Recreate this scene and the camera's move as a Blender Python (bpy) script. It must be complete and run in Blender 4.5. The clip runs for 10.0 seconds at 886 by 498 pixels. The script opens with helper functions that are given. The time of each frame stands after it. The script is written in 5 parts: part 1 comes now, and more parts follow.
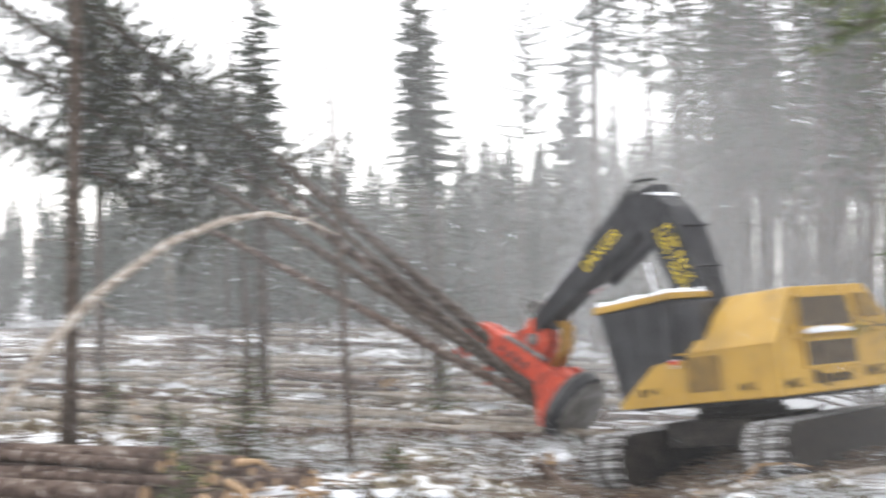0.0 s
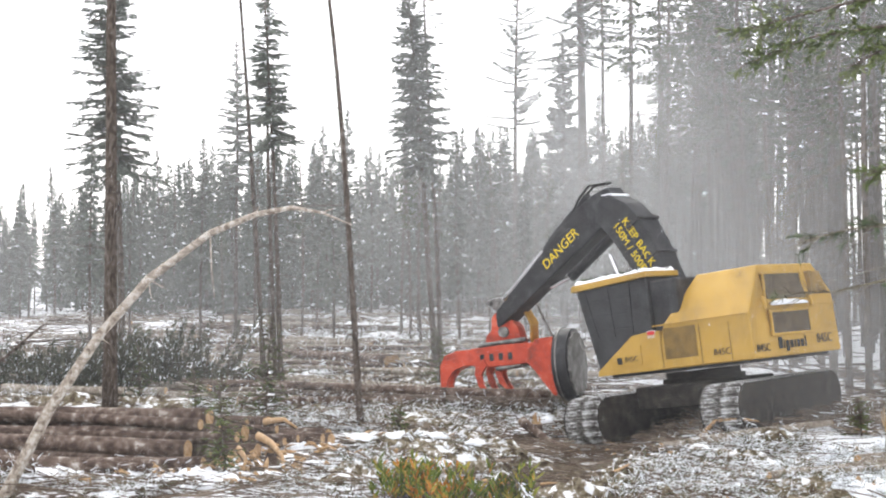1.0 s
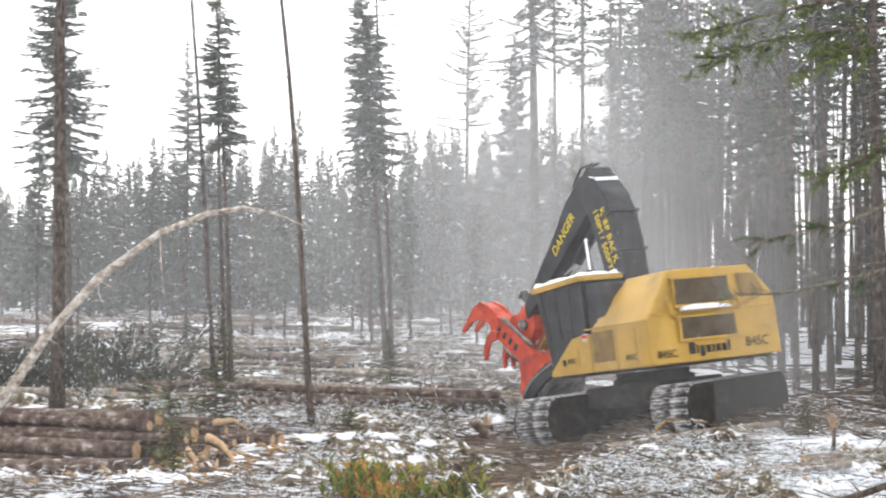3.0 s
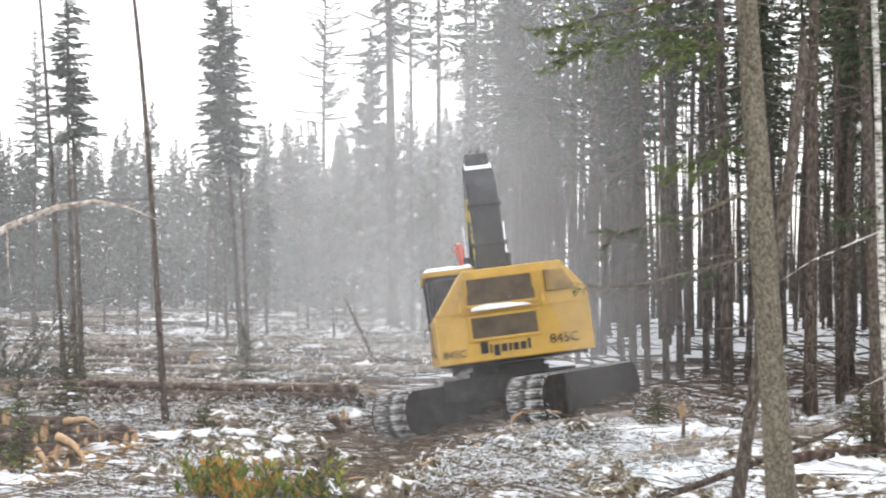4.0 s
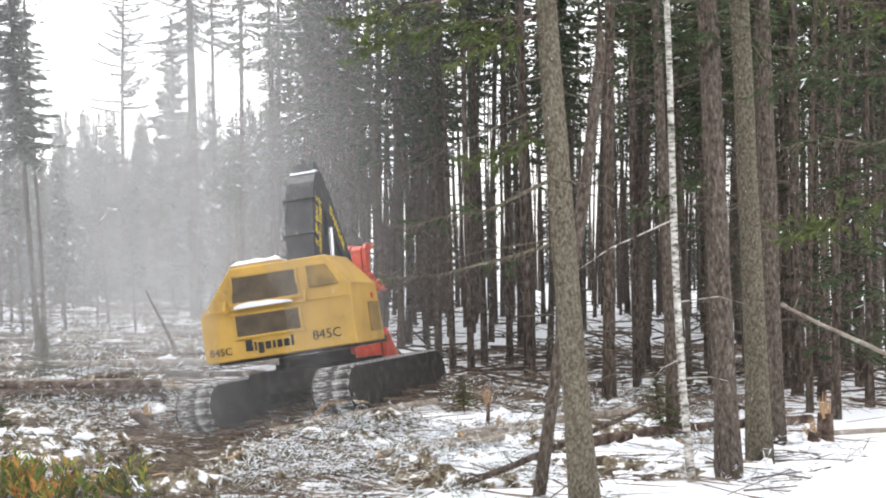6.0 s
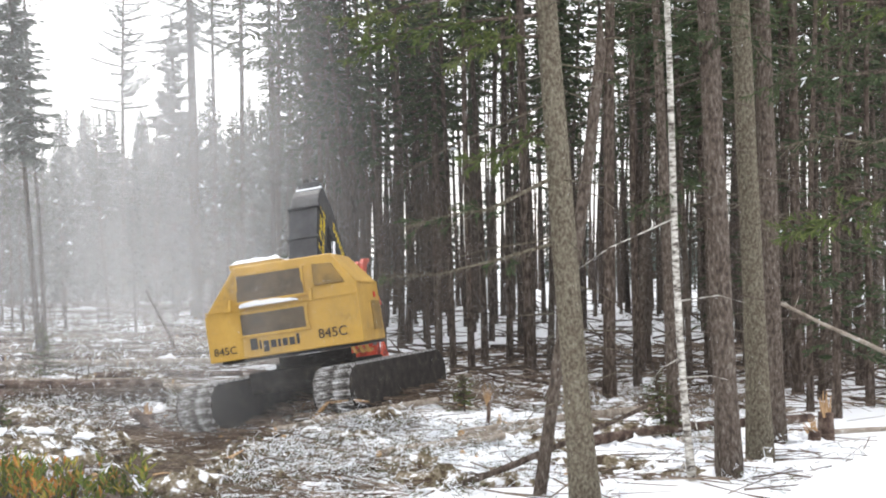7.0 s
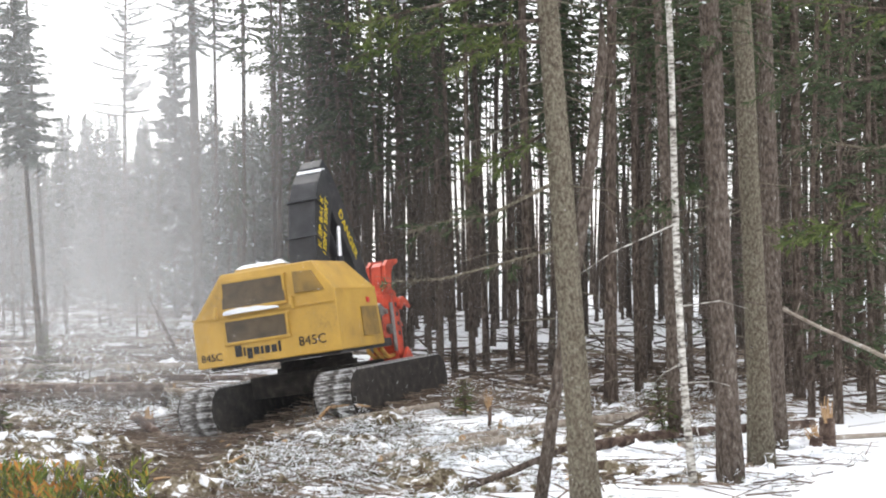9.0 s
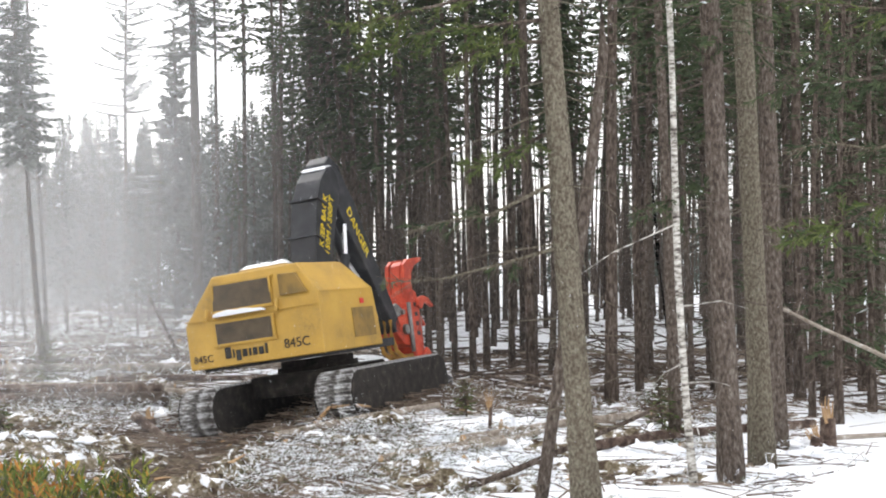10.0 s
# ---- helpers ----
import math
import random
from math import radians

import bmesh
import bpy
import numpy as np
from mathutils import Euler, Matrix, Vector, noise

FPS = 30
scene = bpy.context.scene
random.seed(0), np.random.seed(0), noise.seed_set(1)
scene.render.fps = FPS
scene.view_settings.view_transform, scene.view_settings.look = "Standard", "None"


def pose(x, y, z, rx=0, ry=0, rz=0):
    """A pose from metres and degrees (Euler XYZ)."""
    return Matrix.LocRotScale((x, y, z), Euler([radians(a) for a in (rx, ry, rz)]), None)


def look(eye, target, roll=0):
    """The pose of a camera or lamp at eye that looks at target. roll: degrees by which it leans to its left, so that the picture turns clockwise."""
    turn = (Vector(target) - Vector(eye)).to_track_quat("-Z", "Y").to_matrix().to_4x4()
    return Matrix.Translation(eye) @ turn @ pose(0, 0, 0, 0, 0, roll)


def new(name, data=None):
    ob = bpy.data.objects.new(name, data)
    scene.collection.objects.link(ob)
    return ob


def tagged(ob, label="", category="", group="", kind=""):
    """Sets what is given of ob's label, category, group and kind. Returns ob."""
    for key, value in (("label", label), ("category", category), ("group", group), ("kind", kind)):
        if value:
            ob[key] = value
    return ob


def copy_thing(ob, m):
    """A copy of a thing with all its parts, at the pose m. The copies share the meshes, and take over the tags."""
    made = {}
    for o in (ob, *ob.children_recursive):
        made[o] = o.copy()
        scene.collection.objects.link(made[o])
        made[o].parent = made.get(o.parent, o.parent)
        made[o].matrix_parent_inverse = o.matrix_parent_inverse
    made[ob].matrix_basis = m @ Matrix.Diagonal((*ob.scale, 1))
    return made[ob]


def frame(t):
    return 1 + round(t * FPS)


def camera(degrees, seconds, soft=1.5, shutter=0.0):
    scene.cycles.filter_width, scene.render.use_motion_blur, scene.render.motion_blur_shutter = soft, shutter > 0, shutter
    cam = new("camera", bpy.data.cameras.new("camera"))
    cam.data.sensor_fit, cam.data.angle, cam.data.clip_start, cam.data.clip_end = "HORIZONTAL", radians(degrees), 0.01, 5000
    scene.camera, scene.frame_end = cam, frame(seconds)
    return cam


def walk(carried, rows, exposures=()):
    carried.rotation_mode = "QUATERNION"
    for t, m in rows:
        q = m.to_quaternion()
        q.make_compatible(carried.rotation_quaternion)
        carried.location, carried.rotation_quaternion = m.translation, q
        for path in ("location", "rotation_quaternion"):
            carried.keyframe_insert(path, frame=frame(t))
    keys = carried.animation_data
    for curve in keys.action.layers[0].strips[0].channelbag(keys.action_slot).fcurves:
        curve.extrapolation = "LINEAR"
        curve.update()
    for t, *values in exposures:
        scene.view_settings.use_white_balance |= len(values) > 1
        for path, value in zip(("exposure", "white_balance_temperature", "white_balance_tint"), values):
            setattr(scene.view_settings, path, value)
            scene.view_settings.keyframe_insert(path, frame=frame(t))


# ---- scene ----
EYE = Vector((0.0, 0.0, 3.087))


def aim(az, up, lean, ahead=0.0):
    """A pose at the standpoint, az degrees to the right of +y, up degrees above level, stepped ahead metres along the view."""
    a, e = radians(az), radians(up)
    way = Vector((math.sin(a) * math.cos(e), math.cos(a) * math.cos(e), math.sin(e)))
    eye = EYE + way * ahead
    return look(eye, eye + way * 10, -lean)


cam = camera(36.4, 10.0, soft=2.0, shutter=0.5)
walk(cam, [
    (0.0, aim(-16.45, 1.42, -0.8, 3.1)), (0.1, aim(-17.95, 1.45, -0.8, 3.1)), (0.2, aim(-17.85, 1.42, -0.8, 3.0)),
    (0.3, aim(-16.65, 1.2, -0.6, 2.5)), (0.4, aim(-15.71, 1.05, -0.4, 1.9)), (0.5, aim(-15.73, 1.03, -0.3, 0.75)),
    (0.6, aim(-15.81, 0.98, -0.25, 0.2)), (0.7, aim(-15.9, 0.93, -0.2)), (0.8, aim(-16.01, 0.94, -0.2)), (1.0, aim(-16.31, 0.87, -0.25)),
    (1.5, aim(-16.26, 0.91, -0.35)), (2.0, aim(-16.18, 0.91, -0.345)), (2.2, aim(-16.1, 0.91, -0.37)),
    (2.6, aim(-15.6, 0.92, -0.42)), (3.0, aim(-14.25, 0.92, -0.44)), (3.3, aim(-12.665, 0.875, -0.435)),
    (3.5, aim(-10.98, 0.82, -0.36)), (4.0, aim(-8.17, 0.69, -0.18)), (4.5, aim(-6.28, 0.64, 0.02)), (5.0, aim(-3.48, 0.53, 0.08)),
    (5.5, aim(-0.396, 0.344, 0.25)), (5.7, aim(-0.02, 0.3, 0.32)), (6.2, aim(0.1, 0.26, 0.42)), (7.0, aim(0.075, 0.236, 0.456)),
    (7.5, aim(0.044, 0.235, 0.39)), (8.0, aim(0.021, 0.37, 0.33)), (8.5, aim(0.017, 0.407, 0.342)),
    (9.0, aim(0.014, 0.442, 0.342)), (9.5, aim(0.011, 0.442, 0.33)), (10.0, aim(-0.011, 0.446, 0.346))])

# ---- world and light: an overcast winter day ----
world = bpy.data.worlds.new("overcast_sky")
scene.world = world
world.use_nodes = True
wn, wl = world.node_tree.nodes, world.node_tree.links
bg = wn["Background"]
sky = wn.new("ShaderNodeTexSky")
sky.sky_type, sky.sun_disc, sky.sun_elevation, sky.sun_rotation = "NISHITA", False, radians(38), radians(-20)
dim = wn.new("ShaderNodeMix")
dim.data_type = "RGBA"
dim.inputs[0].default_value = 0.985
wl.new(sky.outputs[0], dim.inputs[6])
dim.inputs[7].default_value = (0.965, 0.955, 0.965, 1)
wl.new(dim.outputs[2], bg.inputs[0])
bg.inputs[1].default_value = 1.15
sun = new("sun", bpy.data.lights.new("sun", "SUN"))
sun.data.energy, sun.data.angle, sun.data.color = 0.9, radians(25), (1.0, 0.97, 0.93)
sun.matrix_world = look((-12, 30, 30), (0, 0, 0))
scene.view_settings.exposure = 0.79


# ---- materials ----
def nodes_of(name):
    m = bpy.data.materials.new(name)
    m.use_nodes = True
    return m, m.node_tree.nodes, m.node_tree.links


def ramp(n, stops):
    r = n.new("ShaderNodeValToRGB")
    els = r.color_ramp.elements
    while len(els) < len(stops):
        els.new(0.5)
    for e, (p, c) in zip(els, stops):
        e.position, e.color = p, (*c, 1)
    return r


def surface(name, stops, scale=8, rough=0.8, metal=0.0, bump=0.3, fine=60, stretch=(1, 1, 1), spec=0.3, coords="Object", detail=8, distance=0.02):
    """A principled material whose colour runs over stops by a noise at two sizes, with relief."""
    m, n, l = nodes_of(name)
    b = n["Principled BSDF"]
    b.inputs["Roughness"].default_value, b.inputs["Metallic"].default_value = rough, metal
    b.inputs["Specular IOR Level"].default_value = spec
    tc, mp = n.new("ShaderNodeTexCoord"), n.new("ShaderNodeMapping")
    mp.inputs["Scale"].default_value = stretch
    l.new(tc.outputs[coords], mp.inputs[0])
    a, f = n.new("ShaderNodeTexNoise"), n.new("ShaderNodeTexNoise")
    a.inputs["Scale"].default_value, a.inputs["Detail"].default_value = scale, detail
    f.inputs["Scale"].default_value, f.inputs["Detail"].default_value = fine, 4
    l.new(mp.outputs[0], a.inputs[0]), l.new(mp.outputs[0], f.inputs[0])
    mix = n.new("ShaderNodeMath")
    mix.operation = "MULTIPLY_ADD"
    mix.inputs[1].default_value = 0.35
    l.new(f.outputs[0], mix.inputs[0]), l.new(a.outputs[0], mix.inputs[2])
    sub = n.new("ShaderNodeMath")
    sub.operation = "SUBTRACT"
    sub.inputs[1].default_value = 0.175
    l.new(mix.outputs[0], sub.inputs[0])
    r = ramp(n, stops)
    l.new(sub.outputs[0], r.inputs[0]), l.new(r.outputs[0], b.inputs["Base Color"])
    bp = n.new("ShaderNodeBump")
    bp.inputs["Strength"].default_value, bp.inputs["Distance"].default_value = bump, distance
    l.new(sub.outputs[0], bp.inputs["Height"]), l.new(bp.outputs[0], b.inputs["Normal"])
    return m


def foliage(name, stops, snow=0.1):
    """Needles: each spray its own green, some of them carrying snow."""
    m, n, l = nodes_of(name)
    b = n["Principled BSDF"]
    b.inputs["Roughness"].default_value, b.inputs["Specular IOR Level"].default_value = 0.75, 0.2
    g = n.new("ShaderNodeNewGeometry")
    oi = n.new("ShaderNodeObjectInfo")
    add = n.new("ShaderNodeMath")
    add.operation = "MULTIPLY_ADD"
    add.inputs[1].default_value = 0.35
    l.new(oi.outputs["Random"], add.inputs[0])
    half = n.new("ShaderNodeMath")
    half.operation = "MULTIPLY"
    half.inputs[1].default_value = 0.65
    l.new(g.outputs["Random Per Island"], half.inputs[0]), l.new(half.outputs[0], add.inputs[2])
    r = ramp(n, stops)
    l.new(add.outputs[0], r.inputs[0])
    cut = n.new("ShaderNodeMath")
    cut.operation = "GREATER_THAN"
    cut.inputs[1].default_value = 1 - snow
    fr = n.new("ShaderNodeMath")
    fr.operation = "FRACT"
    mu = n.new("ShaderNodeMath")
    mu.operation = "MULTIPLY"
    mu.inputs[1].default_value = 17.3
    l.new(g.outputs["Random Per Island"], mu.inputs[0]), l.new(mu.outputs[0], fr.inputs[0]), l.new(fr.outputs[0], cut.inputs[0])
    mx = n.new("ShaderNodeMix")
    mx.data_type = "RGBA"
    l.new(cut.outputs[0], mx.inputs[0]), l.new(r.outputs[0], mx.inputs[6])
    mx.inputs[7].default_value = (0.78, 0.81, 0.85, 1)
    l.new(mx.outputs[2], b.inputs["Base Color"])
    return m


def plain(name, c, rough=0.5, metal=0.0, spec=0.4):
    m, n, l = nodes_of(name)
    b = n["Principled BSDF"]
    b.inputs["Base Color"].default_value = (*c, 1)
    b.inputs["Roughness"].default_value, b.inputs["Metallic"].default_value = rough, metal
    b.inputs["Specular IOR Level"].default_value = spec
    return m


YELLOW = surface("yellow_paint", [(0.22, (0.25, 0.16, 0.05)), (0.38, (0.41, 0.25, 0.05)), (0.55, (0.47, 0.285, 0.05)), (0.75, (0.53, 0.33, 0.065))], 1.6, 0.5, bump=0.06, fine=22, spec=0.4)
YELLOW_DULL = surface("yellow_mesh", [(0.3, (0.16, 0.11, 0.045)), (0.6, (0.27, 0.17, 0.05))], 4, 0.7, bump=0.1, fine=90)
ORANGE = surface("orange_paint", [(0.25, (0.16, 0.04, 0.027)), (0.42, (0.44, 0.055, 0.028)), (0.6, (0.6, 0.078, 0.036)), (0.8, (0.62, 0.2, 0.13))], 3.5, 0.5, bump=0.1, fine=28)
# base lightened in place of the haze that lifts the machine's dark parts
BLACK = surface("black_paint", [(0.3, (0.02, 0.021, 0.024)), (0.6, (0.038, 0.039, 0.043)), (0.85, (0.09, 0.09, 0.092))], 3, 0.55, bump=0.1, fine=50)
GRILLE = surface("dark_mesh", [(0.3, (0.07, 0.055, 0.04)), (0.7, (0.13, 0.10, 0.065))], 5, 0.7, bump=0.2, fine=140)
CABMESH = surface("cab_guard", [(0.3, (0.016, 0.017, 0.019)), (0.7, (0.05, 0.052, 0.056))], 2, 0.45, bump=0.2, fine=110)
STEEL = surface("worn_steel", [(0.3, (0.10, 0.095, 0.09)), (0.7, (0.34, 0.33, 0.32))], 5, 0.45, 0.6, 0.2, 60)
CHROME = plain("chrome", (0.7, 0.7, 0.72), 0.2, 1.0)
GREASY = surface("muddy_steel", [(0.3, (0.012, 0.011, 0.010)), (0.6, (0.035, 0.03, 0.026)), (0.8, (0.09, 0.075, 0.06))], 5, 0.85, bump=0.5, fine=40)
PAD = surface("track_shoe_steel", [(0.38, (0.06, 0.055, 0.05)), (0.52, (0.22, 0.21, 0.2)), (0.66, (0.66, 0.67, 0.69))], 5, 0.6, bump=0.3, fine=30)
GLASS = plain("tinted_glass", (0.01, 0.012, 0.014), 0.08, 0, 0.6)
LETTER = plain("yellow_lettering", (0.75, 0.55, 0.02), 0.6)
DARKLETTER = plain("black_lettering", (0.02, 0.02, 0.02), 0.6)
SIGNRED = plain("red_sticker", (0.55, 0.03, 0.03), 0.5)
SIGNWHITE = plain("white_sticker", (0.8, 0.8, 0.8), 0.5)
RUBBER = plain("hose_rubber", (0.02, 0.02, 0.02), 0.6)
HOSE = surface("ochre_hose", [(0.3, (0.3, 0.16, 0.04)), (0.7, (0.5, 0.28, 0.06))], 6, 0.6)
SNOW = surface("fresh_snow", [(0.25, (0.72, 0.75, 0.80)), (0.6, (0.86, 0.88, 0.91))], 3, 0.7, bump=0.4, fine=25, spec=0.2, distance=0.05)
BARK_DARK = surface("spruce_bark", [(0.3, (0.035, 0.027, 0.022)), (0.5, (0.085, 0.066, 0.054)), (0.72, (0.19, 0.16, 0.14))], 9, 0.95, bump=0.9, fine=45, stretch=(2.2, 2.2, 0.7), spec=0.1, distance=0.04)
BARK_RED = surface("reddish_bark", [(0.3, (0.045, 0.036, 0.031)), (0.46, (0.095, 0.075, 0.062)), (0.6, (0.15, 0.125, 0.105)), (0.74, (0.24, 0.22, 0.19))], 15, 0.95, bump=1.0, fine=70, stretch=(1.7, 1.7, 0.75), spec=0.1, distance=0.04)
BARK_GREY = surface("lichen_bark", [(0.3, (0.07, 0.056, 0.043)), (0.44, (0.125, 0.106, 0.08)), (0.56, (0.175, 0.155, 0.115)), (0.68, (0.22, 0.205, 0.165)), (0.82, (0.36, 0.36, 0.32))], 22, 0.95, bump=1.0, fine=75, stretch=(1.3, 1.3, 0.9), spec=0.1, distance=0.05)
BARK_BENT = surface("weathered_bark", [(0.3, (0.13, 0.1, 0.08)), (0.5, (0.36, 0.31, 0.26)), (0.7, (0.58, 0.55, 0.51))], 12, 0.9, bump=0.8, fine=50, spec=0.1, distance=0.03)
BARK_FALLEN = surface("dead_bark", [(0.3, (0.15, 0.12, 0.095)), (0.55, (0.32, 0.28, 0.235)), (0.75, (0.55, 0.53, 0.5))], 7, 0.95, bump=0.8, fine=45, spec=0.1, distance=0.03)
BIRCH = surface("birch_bark", [(0.34, (0.06, 0.05, 0.045)), (0.46, (0.3, 0.28, 0.245)), (0.58, (0.52, 0.5, 0.46)), (0.75, (0.68, 0.67, 0.63))], 9, 0.8, bump=0.4, fine=30, stretch=(1, 1, 2.6), spec=0.2)
LOGBARK = surface("log_bark", [(0.28, (0.035, 0.025, 0.021)), (0.48, (0.095, 0.067, 0.055)), (0.62, (0.18, 0.14, 0.115)), (0.74, (0.5, 0.47, 0.44))], 6, 0.95, bump=0.9, fine=50, spec=0.1, distance=0.03)
CUTWOOD = surface("fresh_cut_wood", [(0.3, (0.28, 0.17, 0.08)), (0.6, (0.45, 0.30, 0.17)), (0.8, (0.57, 0.43, 0.29))], 9, 0.8, bump=0.3, fine=60)
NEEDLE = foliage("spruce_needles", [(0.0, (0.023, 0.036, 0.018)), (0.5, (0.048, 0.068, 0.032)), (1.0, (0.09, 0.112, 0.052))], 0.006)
# far needles: base colours lightened to stand in for haze, a few snowy
NEEDLE_FAR = foliage("haze_paled_snowy_needles", [(0.0, (0.062, 0.078, 0.062)), (0.5, (0.105, 0.125, 0.102)), (1.0, (0.165, 0.185, 0.155))], 0.022)
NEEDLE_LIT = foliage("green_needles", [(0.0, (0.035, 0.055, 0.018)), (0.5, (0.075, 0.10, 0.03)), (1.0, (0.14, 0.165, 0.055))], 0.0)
LEAF = foliage("shrub_leaves", [(0.0, (0.045, 0.06, 0.015)), (0.4, (0.15, 0.2, 0.035)), (0.54, (0.32, 0.31, 0.06)), (0.66, (0.46, 0.19, 0.04)), (1.0, (0.36, 0.09, 0.02))], 0.0)
TWIG = surface("slash_twigs", [(0.3, (0.05, 0.036, 0.027)), (0.5, (0.15, 0.115, 0.09)), (0.68, (0.3, 0.25, 0.2)), (0.8, (0.7, 0.71, 0.73))], 1.3, 0.95, bump=0.3, fine=9, spec=0.1)
DEBRIS = surface("snowy_debris", [(0.36, (0.06, 0.042, 0.03)), (0.46, (0.15, 0.125, 0.08)), (0.55, (0.27, 0.235, 0.19)), (0.595, (0.8, 0.82, 0.85))], 5, 0.9, bump=1.0, fine=22, spec=0.1, distance=0.06)
BRUSH = foliage("snowy_brush", [(0.0, (0.06, 0.075, 0.04)), (0.45, (0.12, 0.125, 0.075)), (1.0, (0.2, 0.165, 0.11))], 0.64)


def flake_material():
    """A thin, half translucent snowflake."""
    m, n, l = nodes_of("snow_flake")
    b = n["Principled BSDF"]
    b.inputs["Base Color"].default_value = (0.85, 0.87, 0.9, 1)
    b.inputs["Roughness"].default_value, b.inputs["Specular IOR Level"].default_value = 0.8, 0.1
    return m


FLAKE = flake_material()


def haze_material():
    """A see-through film added in place of haze; the mesh's own thickness thins it out towards its rims."""
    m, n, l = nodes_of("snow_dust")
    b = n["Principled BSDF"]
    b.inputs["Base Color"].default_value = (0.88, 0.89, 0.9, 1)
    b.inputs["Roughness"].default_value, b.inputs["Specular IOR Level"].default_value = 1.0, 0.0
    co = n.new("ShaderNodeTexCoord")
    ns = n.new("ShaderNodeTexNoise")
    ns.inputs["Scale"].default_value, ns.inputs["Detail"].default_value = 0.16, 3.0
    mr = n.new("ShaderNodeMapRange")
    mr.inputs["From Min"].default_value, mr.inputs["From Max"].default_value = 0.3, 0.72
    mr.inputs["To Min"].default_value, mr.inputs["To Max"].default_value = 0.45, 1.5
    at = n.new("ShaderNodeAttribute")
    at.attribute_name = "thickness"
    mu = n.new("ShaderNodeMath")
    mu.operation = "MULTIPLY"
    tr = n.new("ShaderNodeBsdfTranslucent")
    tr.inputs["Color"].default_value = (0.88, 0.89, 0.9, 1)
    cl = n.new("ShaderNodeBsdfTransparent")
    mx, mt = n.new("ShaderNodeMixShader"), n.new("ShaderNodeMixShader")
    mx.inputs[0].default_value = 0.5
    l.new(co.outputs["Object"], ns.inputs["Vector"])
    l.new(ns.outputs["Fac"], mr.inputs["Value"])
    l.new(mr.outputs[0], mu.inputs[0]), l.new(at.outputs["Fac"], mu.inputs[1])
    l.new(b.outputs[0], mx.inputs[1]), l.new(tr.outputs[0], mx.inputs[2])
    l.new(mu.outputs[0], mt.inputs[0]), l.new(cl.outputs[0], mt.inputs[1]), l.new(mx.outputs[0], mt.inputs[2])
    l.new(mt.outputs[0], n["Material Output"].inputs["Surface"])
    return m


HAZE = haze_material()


def ground_material():
    m, n, l = nodes_of("logged_ground")
    b = n["Principled BSDF"]
    b.inputs["Roughness"].default_value, b.inputs["Specular IOR Level"].default_value = 0.9, 0.15
    tc = n.new("ShaderNodeTexCoord")
    big, mid, fine = (n.new("ShaderNodeTexNoise") for _ in range(3))
    for q, s, d in ((big, 0.16, 4), (mid, 1.3, 8), (fine, 9, 6)):
        q.inputs["Scale"].default_value, q.inputs["Detail"].default_value = s, d
        l.new(tc.outputs["Object"], q.inputs[0])
    litter = ramp(n, [(0.3, (0.025, 0.017, 0.012)), (0.5, (0.07, 0.05, 0.036)), (0.62, (0.12, 0.1, 0.058)), (0.75, (0.22, 0.17, 0.12))])
    l.new(fine.outputs[0], litter.inputs[0])
    s1 = n.new("ShaderNodeMath")
    s1.operation = "MULTIPLY_ADD"
    s1.inputs[1].default_value = 0.55
    l.new(big.outputs[0], s1.inputs[0])
    s2 = n.new("ShaderNodeMath")
    s2.operation = "MULTIPLY_ADD"
    s2.inputs[1].default_value = 0.35
    l.new(fine.outputs[0], s2.inputs[0]), l.new(mid.outputs[0], s2.inputs[2]), l.new(s2.outputs[0], s1.inputs[2])
    # more snow lies under the standing trees than on the churned clearing
    at = n.new("ShaderNodeAttribute")
    at.attribute_name = "snow"
    s3 = n.new("ShaderNodeMath")
    s3.operation = "ADD"
    l.new(s1.outputs[0], s3.inputs[0]), l.new(at.outputs["Fac"], s3.inputs[1])
    cover = ramp(n, [(0.93, (0, 0, 0)), (0.99, (1, 1, 1))])
    l.new(s3.outputs[0], cover.inputs[0])
    mx = n.new("ShaderNodeMix")
    mx.data_type = "RGBA"
    l.new(cover.outputs[0], mx.inputs[0]), l.new(litter.outputs[0], mx.inputs[6])
    mx.inputs[7].default_value = (0.8, 0.82, 0.85, 1)
    l.new(mx.outputs[2], b.inputs["Base Color"])
    bp = n.new("ShaderNodeBump")
    bp.inputs["Strength"].default_value, bp.inputs["Distance"].default_value = 0.8, 0.08
    l.new(s1.outputs[0], bp.inputs["Height"]), l.new(bp.outputs[0], b.inputs["Normal"])
    return m


GROUND = ground_material()
# lighter, greyer than NEEDLE: haze over the felled crowns is put into colour
NEEDLE_MID = foliage("felled_needles", [(0.0, (0.03, 0.036, 0.024)), (0.5, (0.06, 0.068, 0.045)), (1.0, (0.11, 0.115, 0.08))], 0.07)


# ---- mesh helpers ----
def part(name, bm, material, parent, label="", smooth=False):
    """Links bm as one mesh object under parent."""
    me = bpy.data.meshes.new(name)
    bm.to_mesh(me)
    bm.free()
    if smooth:
        me.shade_smooth()
    me.materials.append(material)
    ob = new(name, me)
    ob.parent = parent
    return tagged(ob, label)


def sheet(name, verts, faces, material, smooth=False):
    me = bpy.data.meshes.new(name)
    me.from_pydata(verts, [], faces)
    me.materials.append(material)
    if smooth:
        me.shade_smooth()
    return me


def box(bm, c, s, m=None, bevel=0.0):
    r = bmesh.ops.create_cube(bm, size=1, matrix=(m or Matrix()) @ Matrix.LocRotScale(c, None, s))
    if bevel:
        es = list({e for v in r["verts"] for e in v.link_edges})
        bmesh.ops.bevel(bm, geom=es, offset=bevel, segments=2, affect="EDGES", profile=0.6)
    return bm


